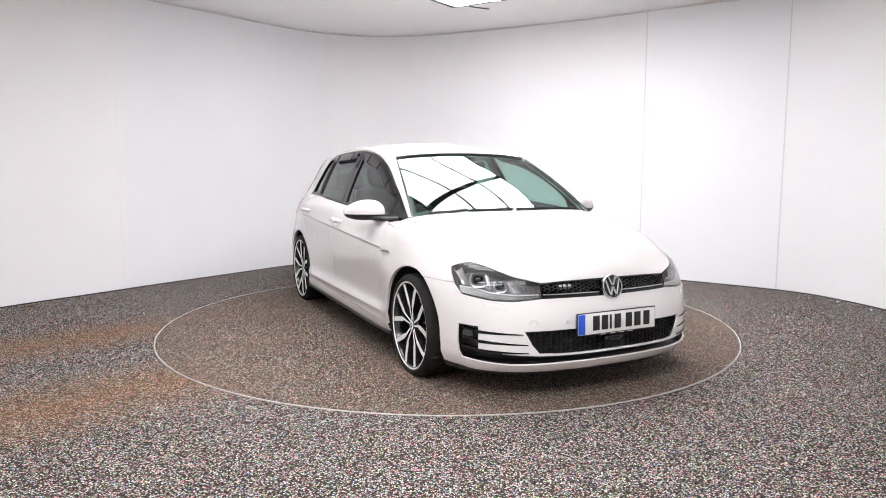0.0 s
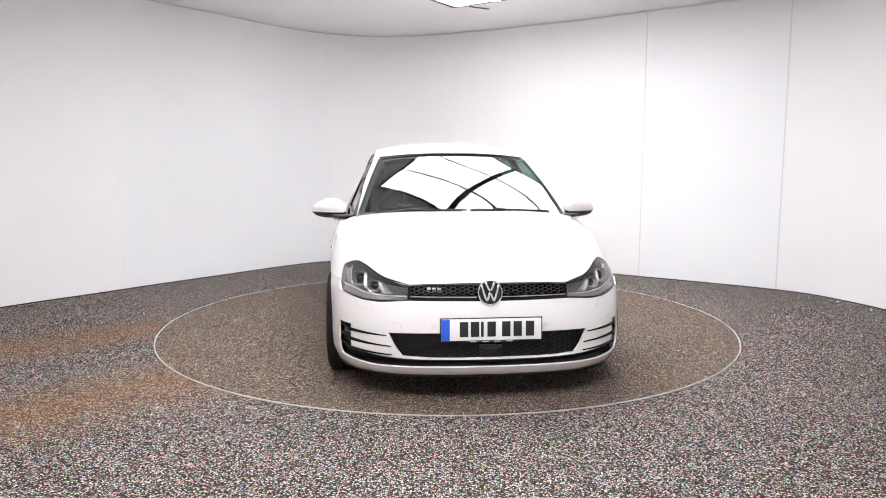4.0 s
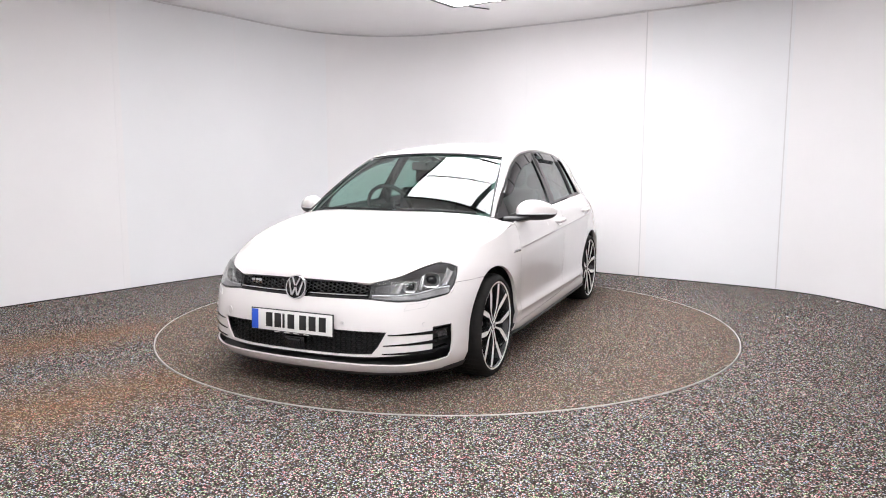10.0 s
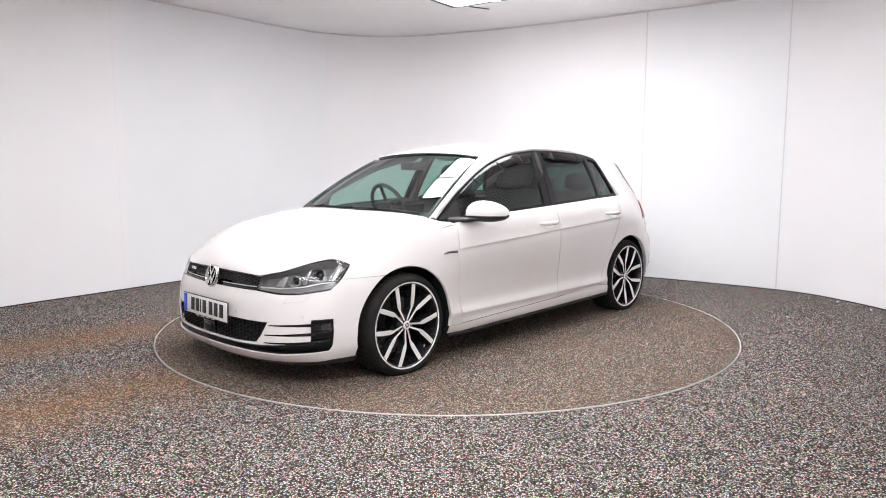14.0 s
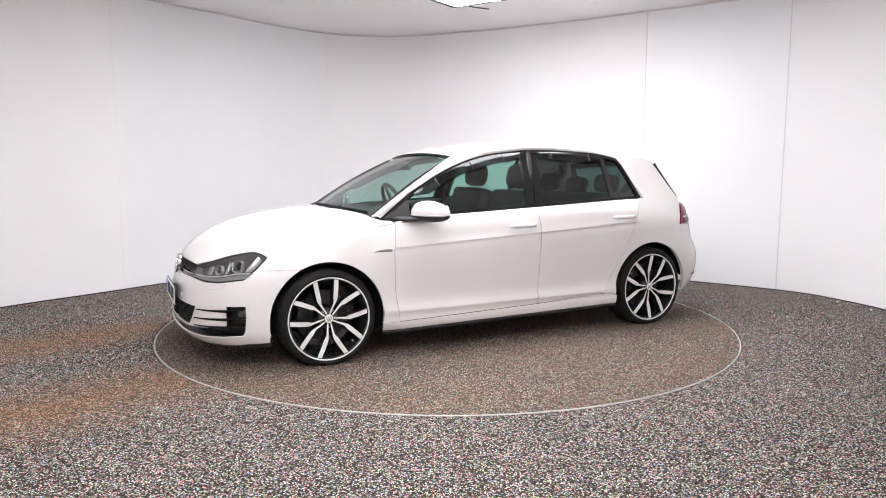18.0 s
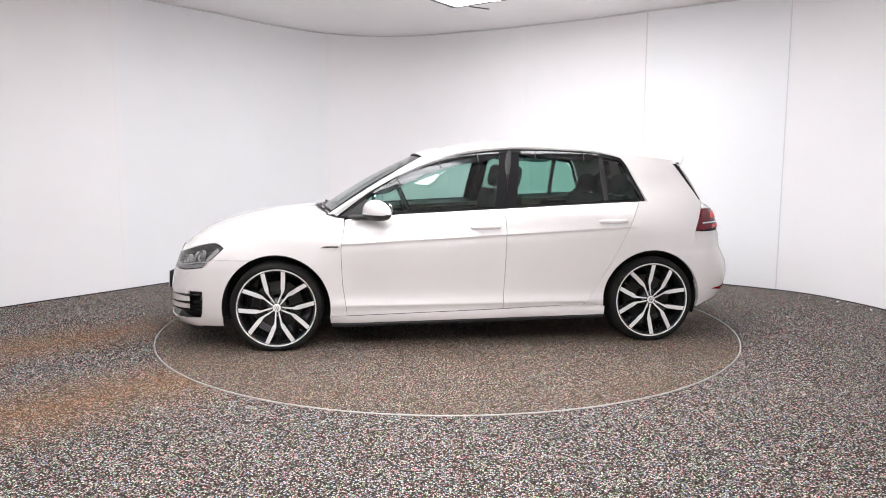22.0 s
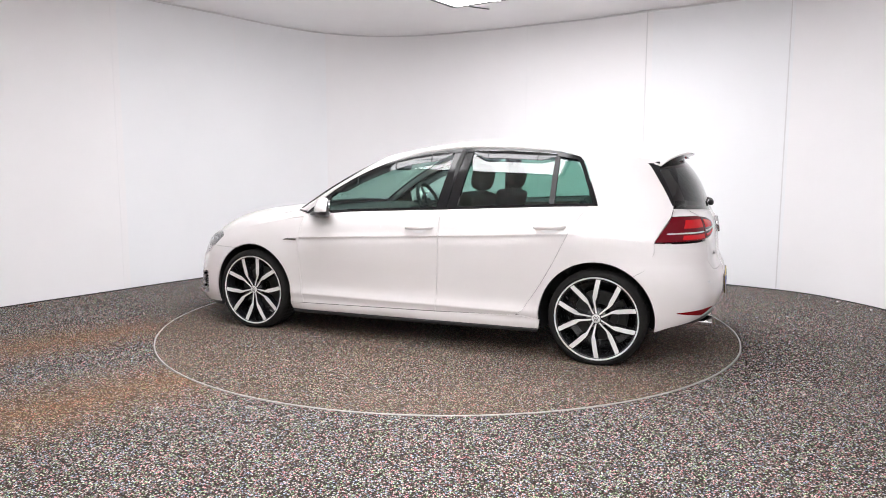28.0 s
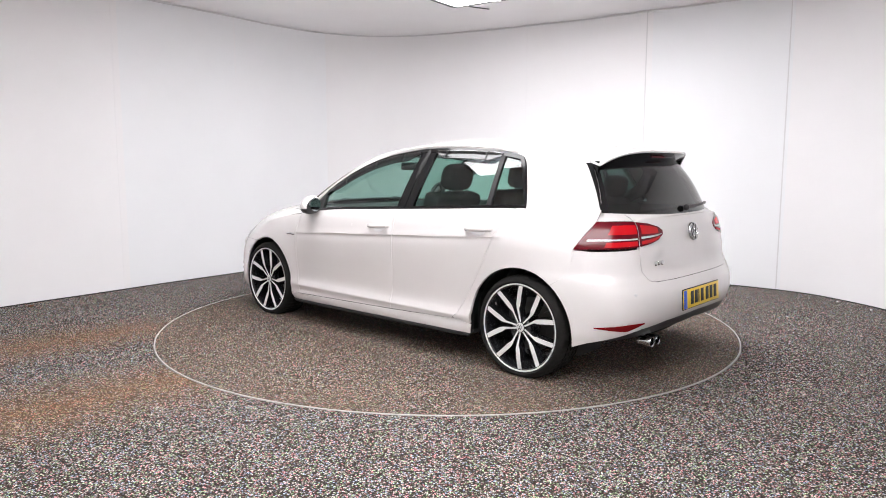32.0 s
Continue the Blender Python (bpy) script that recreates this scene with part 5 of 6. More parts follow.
def side_quad(left, right, lowf, topf, n=24, m=14):
    """left and right: (x at the bottom, x at the top)."""
    rows = []
    for w in np.linspace(0, 1, m):
        xa, xb = left[0] * (1 - w) + left[1] * w, right[0] * (1 - w) + right[1] * w
        x = np.linspace(xa, xb, n)
        rows.append(G(x, lowf(x) * (1 - w) + topf(x) * w))
    return np.array(rows)


for side in (1, -1):
    door_f = [o for o in car.children if o.name.startswith("front_door")][0 if side == 1 else 1]
    door_r = [o for o in car.children if o.name.startswith("rear_door")][0 if side == 1 else 1]
    bz = lambda x: BELT_Z(x) + 0.010
    tz = lambda x: dlo_z(x) - 0.012
    # front window follows the screen pillar
    x = np.linspace(0.855, -0.19, 50)
    xt = np.interp(np.linspace(0, 1, 50), [0, 1], [0.855, -0.262])
    gw = np.array([G(x * (1 - w) + xt * w, bz(x * (1 - w) + xt * w) * (1 - w) + np.maximum(tz(x * (1 - w) + xt * w), bz(x * (1 - w) + xt * w) + 0.001) * w) for w in np.linspace(0, 1, 14)])
    skin("side_window", [lifted(gw, -0.010)], M_GLASS, door_f, side, 0.0, "green-tinted door window")
    gw = side_quad((-0.345, -0.402), (-0.985, -0.985), bz, tz)
    skin("side_window", [lifted(gw, -0.010)], M_PRIVACY, door_r, side, 0.0, "dark-tinted door window")
    # fixed rear light
    rows = []
    for w in np.linspace(0, 1, 14):
        xb = np.interp(w, [0, 0.12, 0.45, 0.75, 0.90, 1.0], [-1.274, -1.258, -1.212, -1.170, -1.142, -1.10])
        xs = np.linspace(-1.014, xb, 14)
        rows.append(G(xs, bz(xs) * (1 - w) + np.interp(xs, [-1.12, -1.014], [1.292, 1.314]) * w))
    skin("quarter_window", [lifted(np.array(rows), -0.008)], M_PRIVACY, car, side, 0.0, "dark-tinted fixed rear window")
    # black pillars and trims
    skin("pillar_trim", [side_quad((-0.190, -0.262), (-0.268, -0.330), lambda x: BELT_Z(x) + 0.002, lambda x: dlo_z(x) + 0.002, 5)], M_GLOSS, door_f, side, 0.02, "gloss black door pillar")
    skin("pillar_trim", [side_quad((-0.274, -0.336), (-0.345, -0.402), lambda x: BELT_Z(x) + 0.002, lambda x: dlo_z(x) + 0.002, 5)], M_GLOSS, door_r, side, 0.02, "gloss black door pillar")
    skin("divider", [lifted(side_quad((-0.983, -0.983), (-1.016, -1.016), bz, tz, 4), 0.003)], M_BLACK, door_r, side, 0.02, "black window divider")
    skin("belt_trim", [lifted(side_strip(0.90, -0.270, lambda x: BELT_Z(x) - 0.003, lambda x: BELT_Z(x) + 0.013, 40, 4), 0.006)], M_GLOSS, door_f, side, 0.02, "black window seal")
    skin("belt_trim", [lifted(side_strip(-0.274, -1.285, lambda x: BELT_Z(x) - 0.003, lambda x: BELT_Z(x) + 0.013, 40, 4), 0.006)], M_GLOSS, door_r, side, 0.02, "black window seal")
    up = np.stack([DLO[:, 0], DLO[:, 1]], 1)
    tang = np.gradient(up, axis=0)
    nrm = np.stack([-tang[:, 1], tang[:, 0]], 1)
    nrm /= np.linalg.norm(nrm, axis=1)[:, None]
    nrm *= np.sign(-nrm[:, 1:2])
    nrm[-5:] *= np.array([0.8, 0.6, 0.4, 0.2, 0.0])[:, None]
    wb = loop_path([(-1.10, 1.308), (-1.142, 1.293), (-1.172, 1.255), (-1.218, 1.15), (-1.260, 1.05), (-1.282, 1.0)], 40)
    ring = loop_path(np.vstack([up[:-8:4], wb[2::4], wb[-1:]]), 170)
    way = np.gradient(ring, axis=0)
    inw = np.stack([-way[:, 1], way[:, 0]], 1) / np.linalg.norm(way, axis=1)[:, None]
    inw *= np.sign((inw * (np.array([-0.5, 1.12]) - ring)).sum(1))[:, None]
    rows = [G(ring[:, 0] + inw[:, 0] * w, ring[:, 1] + inw[:, 1] * w) for w in (-0.010, 0.0, 0.014)]
    skin("window_frame", [lifted(np.array(rows), 0.004)], M_GLOSS, car, side, 0.025, "gloss black window frame")
    # mirror triangle
    tri = np.array([G(np.linspace(0.895, 0.70, 12), np.minimum(BELT_Z(np.linspace(0.895, 0.70, 12)) + 0.012 + 0.0 * w, 2) * (1 - w) + (dlo_z(np.linspace(0.895, 0.70, 12)) - 0.006) * w) for w in np.linspace(0, 1, 6)])
    skin("mirror_base", [lifted(tri, 0.004)], M_BLACK, door_f, side, 0.02, "black plastic mirror triangle")
    # smoked wind deflectors over the windows
    for xa, xb, dr, tall in ((0.66, -0.258, door_f, 0.058), (-0.40, -1.0, door_r, 0.054)):
        sel = (up[:, 0] < xa) & (up[:, 0] > xb)
        a, nn = up[sel], nrm[sel]
        taper = np.minimum(1, np.minimum(np.arange(len(a)) + 3, len(a) + 2 - np.arange(len(a))) / 8.0)
        rows = [lifted(np.array([G(a[:, 0] + nn[:, 0] * q * taper, a[:, 1] + nn[:, 1] * q * taper) for q in (0.0, tall)]), 0.0)]
        base = rows[0]
        out = np.array([base[0] + np.array([0, 0.005, 0]), base[0] * 0.85 + base[1] * 0.15 + np.array([0, 0.011, 0]), base[0] * 0.45 + base[1] * 0.55 + np.array([0, 0.0135, 0]), base[1] + np.array([0, 0.0145, 0])])
        skin("wind_deflector", [out], M_VISOR, dr, side, 0.0, "smoked plastic wind deflector")
        bm = bmesh.new()
        tube(bm, [(p[0], p[1] * side, p[2]) for p in out[-1][::2]], 0.0022, 5)
        visor = [c for c in dr.children if c.name.startswith("wind_deflector")][0]
        part("deflector_edge", bm, M_GLOSS, visor)
        for share in ((0.22, 0.55, 0.85) if xa > 0 else (0.2, 0.8)):
            k = int(share * (out.shape[1] - 1))
            bm = bmesh.new()
            tube(bm, [(p[0], (p[1] + 0.001) * side, p[2]) for p in out[:, k]], 0.004, 6)
            part("deflector_clip", bm, M_BLACK, visor, "black clip")
    # door mirror: housing swept back towards its outer end
    c = Vector((0.625, 0.908 * side, 0.948))
    sweep = Matrix(((1, -0.50 * side, 0, 0), (0, 1, 0, 0), (0, 0, 1, 0), (0, 0, 0, 1)))
    place = Matrix.Translation(c) @ sweep
    bm = bmesh.new()
    bmesh.ops.create_uvsphere(bm, u_segments=40, v_segments=28, radius=1.0)
    for v in bm.verts:
        x, y, z = v.co
        x = math.copysign(abs(x) ** 0.85, x)
        v.co = Vector((x * (0.055 if x < 0 else 0.080), y * 0.124, (z * 0.080 * (1 - 0.24 * y * side) if z > 0 else -abs(z) ** 0.7 * 0.058) - 0.010))
    for co, no in (((-0.034, 0, 0), (1, 0, 0)), ((0, 0, -0.020), (0, 0, 1))):
        bmesh.ops.bisect_plane(bm, geom=bm.verts[:] + bm.edges[:] + bm.faces[:], plane_co=co, plane_no=no)
    bm2 = bm.copy()
    dark = lambda f: f.calc_center_median().z < -0.020 or f.calc_center_median().x < -0.034
    bmesh.ops.delete(bm, geom=[f for f in bm.faces if dark(f)], context="FACES")
    bmesh.ops.transform(bm, matrix=place, verts=bm.verts[:])
    mirror = part("door_mirror", bm, M_PAINT, door_f, "white door mirror cap with black underside")
    bmesh.ops.delete(bm2, geom=[f for f in bm2.faces if not dark(f)], context="FACES")
    bmesh.ops.transform(bm2, matrix=place, verts=bm2.verts[:])
    part("mirror_underside", bm2, M_BLACK, mirror, "black mirror underside")
    bm = bmesh.new()
    ring = []
    for a in np.linspace(-60, 78, 24):
        ca, sa = math.cos(radians(a)), math.sin(radians(a))
        ring.append(place @ Vector((0.0785 * math.copysign(abs(ca) ** 0.85, ca) * 0.985, side * 0.124 * sa, -0.0215)))
    tube(bm, ring, 0.0055, 6)
    part("indicator_strip", bm, M_LAMPWHITE, mirror, "clear indicator strip")
    bm = bmesh.new()
    bmesh.ops.create_cone(bm, cap_ends=True, segments=28, radius1=1.0, radius2=0.97, depth=0.010)
    bmesh.ops.transform(bm, matrix=place @ Matrix.Translation((-0.052, -0.002 * side, 0.006)) @ Matrix.Rotation(radians(-90), 4, "Y") @ Matrix.Diagonal((0.050, 0.082, 1, 1)), verts=bm.verts[:])
    part("mirror_glass", bm, M_MIRROR, mirror, "mirror glass")
    # foot: a broad wedge from the window triangle out under the housing
    bm = bmesh.new()
    rings = []
    for y, xa, xb, za, zb in ((0.740, 0.835, 0.690, 0.880, 0.914), (0.815, 0.808, 0.670, 0.878, 0.911), (0.855, 0.762, 0.645, 0.882, 0.911), (0.885, 0.712, 0.605, 0.887, 0.914), (0.915, 0.670, 0.575, 0.895, 0.925)):
        r, xm, zm = (xa - xb) / 2, (xa + xb) / 2, (za + zb) / 2
        rings.append([bm.verts.new((xm + r * math.copysign(abs(math.cos(a)) ** 0.7, math.cos(a)), y * side, zm + (zb - za) / 2 * math.copysign(abs(math.sin(a)) ** 0.7, math.sin(a)))) for a in np.linspace(0, math.tau, 20, endpoint=False)])
    for a, b in zip(rings[:-1], rings[1:]):
        for k in range(20):
            bm.faces.new((a[k], a[(k + 1) % 20], b[(k + 1) % 20], b[k]))
    bm.faces.new(rings[0][::-1])
    bm.faces.new(rings[-1])
    part("mirror_foot", bm, M_BLACK, mirror, "black mirror foot")
    bm = bmesh.new()
    tube(bm, [(0.838, 0.790 * side, 0.879), (0.806, 0.825 * side, 0.879), (0.762, 0.864 * side, 0.882), (0.712, 0.892 * side, 0.888)], [0.0025, 0.003, 0.003, 0.002], 6)
    part("foot_trim", bm, M_CHROME, mirror, "thin bright trim under the mirror foot")
    # handles in shallow cups
    for hx, hz, dr in ((-0.110, 0.829, door_f), (-1.018, 0.862, door_r)):
        base = Q(np.array([hx]), np.array([hz]))[0]
        bm = bmesh.new()
        tube(bm, [(hx + dx, (base[1] + dy) * side, hz + dz) for dx, dy, dz in ((0.098, -0.006, -0.003), (0.086, 0.020, -0.001), (0.05, 0.034, 0), (0, 0.037, 0.001), (-0.05, 0.034, 0.002), (-0.086, 0.020, 0.003), (-0.098, -0.006, 0.003))], [0.010, 0.013, 0.0145, 0.015, 0.0145, 0.013, 0.010], 10)
        for v in bm.verts:
            v.co.z = hz + (v.co.z - hz) * 1.05
        part("door_handle", bm, M_PAINT, dr, "white bar handle")
        gx_ = np.linspace(hx + 0.055, hx - 0.055, 14)
        rows = []
        for w in np.linspace(-1, 1, 9):
            xx = hx + (gx_ - hx) * math.sqrt(max(0.02, 1 - w * w * 0.8))
            rows.append(Q(xx, np.full(14, hz - 0.012 + 0.026 * w)))
        cup = np.array(rows)
        sh = (1 - np.linspace(-1, 1, 9)[:, None] ** 2) * (1 - np.linspace(-1, 1, 14)[None] ** 2)
        cup[..., 1] += 0.0015 + 0.006 * np.exp(-8 * (sh - 0.25) ** 2) * 0.4
        skin("handle_cup", [cup], M_SEAM, dr, side, 0.002)
    # small bright trim on the wing
    pts = [Q(np.array([x]), np.array([z]))[0] for x, z in ((1.010, 0.699), (0.975, 0.707), (0.93, 0.708), (0.892, 0.706))]
    bm = bmesh.new()
    tube(bm, [(p[0], (p[1] + 0.003) * side, p[2]) for p in pts], [0.002, 0.0075, 0.0085, 0.008], 6)
    wing = [o for o in car.children if o.name.startswith("front_wing")][0 if side == 1 else 1]
    part("wing_badge", bm, M_CHROME, wing, "bright wing badge strip")
    # inner sides: door cards, dark wheel housings
    xs, zs = np.meshgrid(np.linspace(0.92, -0.93, 20), np.linspace(0.20, 0.93, 12))
    zs = np.minimum(zs, BELT_Z(xs) - 0.02)
    tx = np.linspace(0.88, -1.28, 40)
    t0 = G(tx, BELT_Z(tx) + 0.004)
    skin("window_ledge", [np.array([t0 + np.array([0, -0.014, 0]), t0 + np.array([0, -0.05, -0.004]), t0 + np.array([0, -0.085, -0.03])])], M_DASH, car, side, 0.0, "dark ledge under the side windows")
    skin("door_card", [lifted(Q(xs, zs), -0.07)], M_DASH, car, side, 0.0, "dark door lining")
    xs, zs = np.meshgrid(np.linspace(-0.93, -1.72, 20), np.linspace(0.66, 0.95, 10))
    skin("side_lining", [lifted(Q(xs, np.minimum(zs, BELT_Z(xs) - 0.02)), -0.03)], M_DASH, car, side, 0.0, "dark side lining")
    xs, zs = np.meshgrid(np.linspace(1.70, 0.93, 20), np.linspace(0.645, 0.74, 6))
    skin("wing_lining", [lifted(Q(xs, zs), -0.04)], M_DARK, car, side, 0.0, "dark inner wing")
    for cx in (ARCH_FX, ARCH_RX):
        bm = bmesh.new()
        prof = [(ARCH_R + 0.010, 0.79), (ARCH_R + 0.020, 0.76), (ARCH_R + 0.022, 0.54), (0.05, 0.52)]
        rings = []
        for a in np.linspace(-18, 198, 40):
            rings.append([bm.verts.new((cx + r * math.cos(radians(a)), y * side, ARCH_Z + r * math.sin(radians(a)))) for r, y in prof])
        for i in range(39):
            for k in range(3):
                bm.faces.new((rings[i][k], rings[i][k + 1], rings[i + 1][k + 1], rings[i + 1][k]))
        part("wheel_housing", bm, M_DARK, car, "dark wheel housing")

# floor pan
bm = bmesh.new()
box(bm, (3.2, 1.06, 0.05), (0.24, 0, 0.180), bevel=0.01)
box(bm, (1.86, 1.62, 0.03), (0, 0, 0.200), bevel=0.01)
box(bm, (0.46, 1.04, 0.03), (-1.56, 0, 0.30), bevel=0.01)
part("floor_pan", bm, M_DARK, car, "dark underside")
# scuttle below the screen, wipers
g = np.array([np.array(ws[0]) + np.array([0.0, 0, -0.004]), np.array(ws[0]) + np.array([0.06, 0, -0.020]), np.array(ws[0]) + np.array([0.13, 0, -0.030])])
g[:, :, 1] *= np.array([1.0, 1.03, 1.05])[:, None]
skin("scuttle", [g], M_BLACK, car, 1, 0.02, "black scuttle panel", outward=(0, 0, 1))
for y0, y1 in ((-0.58, 0.02), (0.05, 0.60)):
    bm = bmesh.new()
    a = lambda y: np.array([np.interp(abs(y), [0, 0.35, 0.697], [1.045, 1.022, 0.955]) - 0.015, y, np.interp(abs(y), [0, 0.35, 0.697], [0.943, 0.938, 0.923]) + 0.014])
    tube(bm, [a(y).tolist() for y in np.linspace(y0, y1, 12)], 0.007, 6)
    tube(bm, [(a(y0) + np.array([0.05, 0.0, -0.012])).tolist(), (a(y0 * 0.6 + y1 * 0.4) + np.array([0.02, 0, 0.008])).tolist()], 0.008, 6)
    part("wiper", bm, M_BLACK, car, "black windscreen wiper")
# screen edge: black band round the glass
wg = ws + np.array([-0.0050, 0, -0.0075])
skin("screen_border", [wg[:, :2], wg[:, -2:], wg[-2:], wg[:2]], M_BLACK, w_o, 1, 0.0, "black printed border of the screen", outward=(1, 0, 1))
bm = bmesh.new()
for edge_line in (ws[:, 0], ws[:, -1], ws[-1]):
    tube(bm, [tuple(p + np.array([0.0, 0, 0.001])) for p in edge_line[::2]], 0.006, 6)
part("screen_seal", bm, M_BLACK, car, "black rubber screen seal")

# ---------------------------------------------------------------- cabin
bm = bmesh.new()
rows = []
for x, z, w in ((1.06, 0.915, 0.66), (0.85, 0.925, 0.70), (0.62, 0.915, 0.71), (0.50, 0.88, 0.71), (0.46, 0.80, 0.71), (0.52, 0.62, 0.70), (0.62, 0.45, 0.70)):
    rows.append([bm.verts.new((x - 0.06 * (y / w) ** 2 * (x > 0.8), y, z + (0.022 * math.exp(-((y + 0.36) / 0.16) ** 2) if 0.45 < x < 0.7 else 0))) for y in np.linspace(-w, w, 24)])
for i in range(len(rows) - 1):
    for k in range(23):
        bm.faces.new((rows[i][k], rows[i][k + 1], rows[i + 1][k + 1], rows[i + 1][k]))
part("dashboard", bm, M_DASH, car, "dark soft dashboard")
bm = bmesh.new()
m = Matrix.Translation((0.36, -0.36, 0.925)) @ Matrix.Rotation(radians(-66), 4, "Y")
tube(bm, [m @ Vector((0.185 * math.cos(a), 0.185 * math.sin(a), 0)) for a in np.linspace(0, math.tau, 36, endpoint=False)], 0.016, 8, True)
wheel_s = part("steering_wheel", bm, M_DASH, car, "dark steering wheel")
bm = bmesh.new()
box(bm, (0.10, 0.12, 0.05), (0, 0, -0.02), bevel=0.015)
for a in (0, 180, 270):
    box(bm, (0.17, 0.03, 0.015), (0.09 * math.cos(radians(a + 90)), 0.09 * math.sin(radians(a + 90)), -0.012), Matrix.Rotation(radians(a + 90), 3, "Z"), 0.004)
bmesh.ops.transform(bm, matrix=m, verts=bm.verts[:])
part("wheel_boss", bm, M_DASH, wheel_s, "")


def seat_part(name, size, at, tilt, parent, mat=M_CLOTH, bev=0.045, label=""):
    bm = bmesh.new()
    box(bm, size, (0, 0, 0))
    bmesh.ops.subdivide_edges(bm, edges=bm.edges[:], cuts=2, use_grid_fill=True)
    bmesh.ops.bevel(bm, geom=[e for e in bm.edges if e.is_manifold and e.calc_face_angle(0) > 0.5], offset=bev, segments=3, affect="EDGES", profile=0.6)
    bmesh.ops.transform(bm, matrix=Matrix.Translation(at) @ Matrix.Rotation(radians(tilt), 4, "Y"), verts=bm.verts[:])
    return part(name, bm, mat, parent, label, angle=60)


def head_pad(name, size, at, tilt, parent):
    """A rounded head restraint."""
    bm = bmesh.new()
    bmesh.ops.create_uvsphere(bm, u_segments=24, v_segments=16, radius=1.0)
    for v in bm.verts:
        v.co = Vector([math.copysign(abs(q) ** 0.62, q) * h / 2 for q, h in zip(v.co, size)])
    bmesh.ops.transform(bm, matrix=Matrix.Translation(at) @ Matrix.Rotation(radians(tilt), 4, "Y"), verts=bm.verts[:])
    return part(name, bm, M_CLOTH, parent, angle=60)


for yy, dx in ((0.37, 0.06), (-0.37, 0.03)):
    st = seat_part("front_seat", (0.52, 0.52, 0.16), (-0.05 + dx, yy, 0.46), -6, car, label="black cloth front seat")
    seat_part("backrest", (0.14, 0.50, 0.60), (-0.345 + dx, yy, 0.765), -16, st)
    hr = head_pad("headrest", (0.12, 0.28, 0.19), (-0.455 + dx, yy, 1.165), -12, st)
    for dy in (-0.06, 0.06):
        bm = bmesh.new()
        tube(bm, [(-0.42 + dx, yy + dy, 1.02), (-0.445 + dx, yy + dy, 1.10)], 0.007, 8)
        part("headrest_post", bm, M_CHROME, hr, "bright headrest post")
bench = seat_part("rear_bench", (0.48, 1.20, 0.16), (-0.82, 0, 0.48), -8, car, label="black cloth rear bench")
seat_part("bench_back", (0.13, 1.22, 0.52), (-1.12, 0, 0.77), -20, bench)
for yy in (0.40, 0.0, -0.40):
    hr = head_pad("rear_headrest", (0.10, 0.26, 0.155), (-1.235, yy, 1.105 if yy else 1.08), -14, bench)
    for dy in (-0.05, 0.05):
        bm = bmesh.new()
        tube(bm, [(-1.20, yy + dy, 0.99), (-1.22, yy + dy, 1.05)], 0.006, 8)
        part("headrest_post", bm, M_CHROME, hr, "bright headrest post")
bm = bmesh.new()
box(bm, (0.46, 1.16, 0.02), (-1.50, 0, 0.965), bevel=0.006)
part("parcel_shelf", bm, M_DASH, car, "dark parcel shelf")
bm = bmesh.new()
box(bm, (0.035, 0.25, 0.065), (0.43, 0, 1.245), Matrix.Rotation(radians(-12), 3, "Y"), 0.012)
tube(bm, [(0.435, 0, 1.245), (0.445, 0, 1.272)], 0.014, 8)
part("inside_mirror", bm, M_BLACK, car, "black inside mirror")
g = np.stack([gx, ry * rr * 0.97, gz - 0.035], -1)[3:-4]
skin("headlining", [g], M_SEAM, car, 1, 0.0, "pale grey headlining", outward=(0, 0, -1))
for side in (1, -1):
    bm = bmesh.new()
    tube(bm, [(-0.26, 0.74 * side, 0.95), (-0.31, 0.62 * side, 1.25), (-0.33, 0.56 * side, 1.34)], [0.035, 0.03, 0.03], 8)
    part("inner_pillar", bm, M_DASH, car, "dark inner pillar lining")
    bm = bmesh.new()
    tube(bm, [(-1.20, 0.63 * side, 1.0), (-1.36, 0.56 * side, 1.08), (-1.45, 0.50 * side, 1.20), (-1.42, 0.46 * side, 1.27)], [0.04, 0.05, 0.05, 0.04], 8)
    part("inner_pillar", bm, M_DASH, car, "dark inner pillar lining")


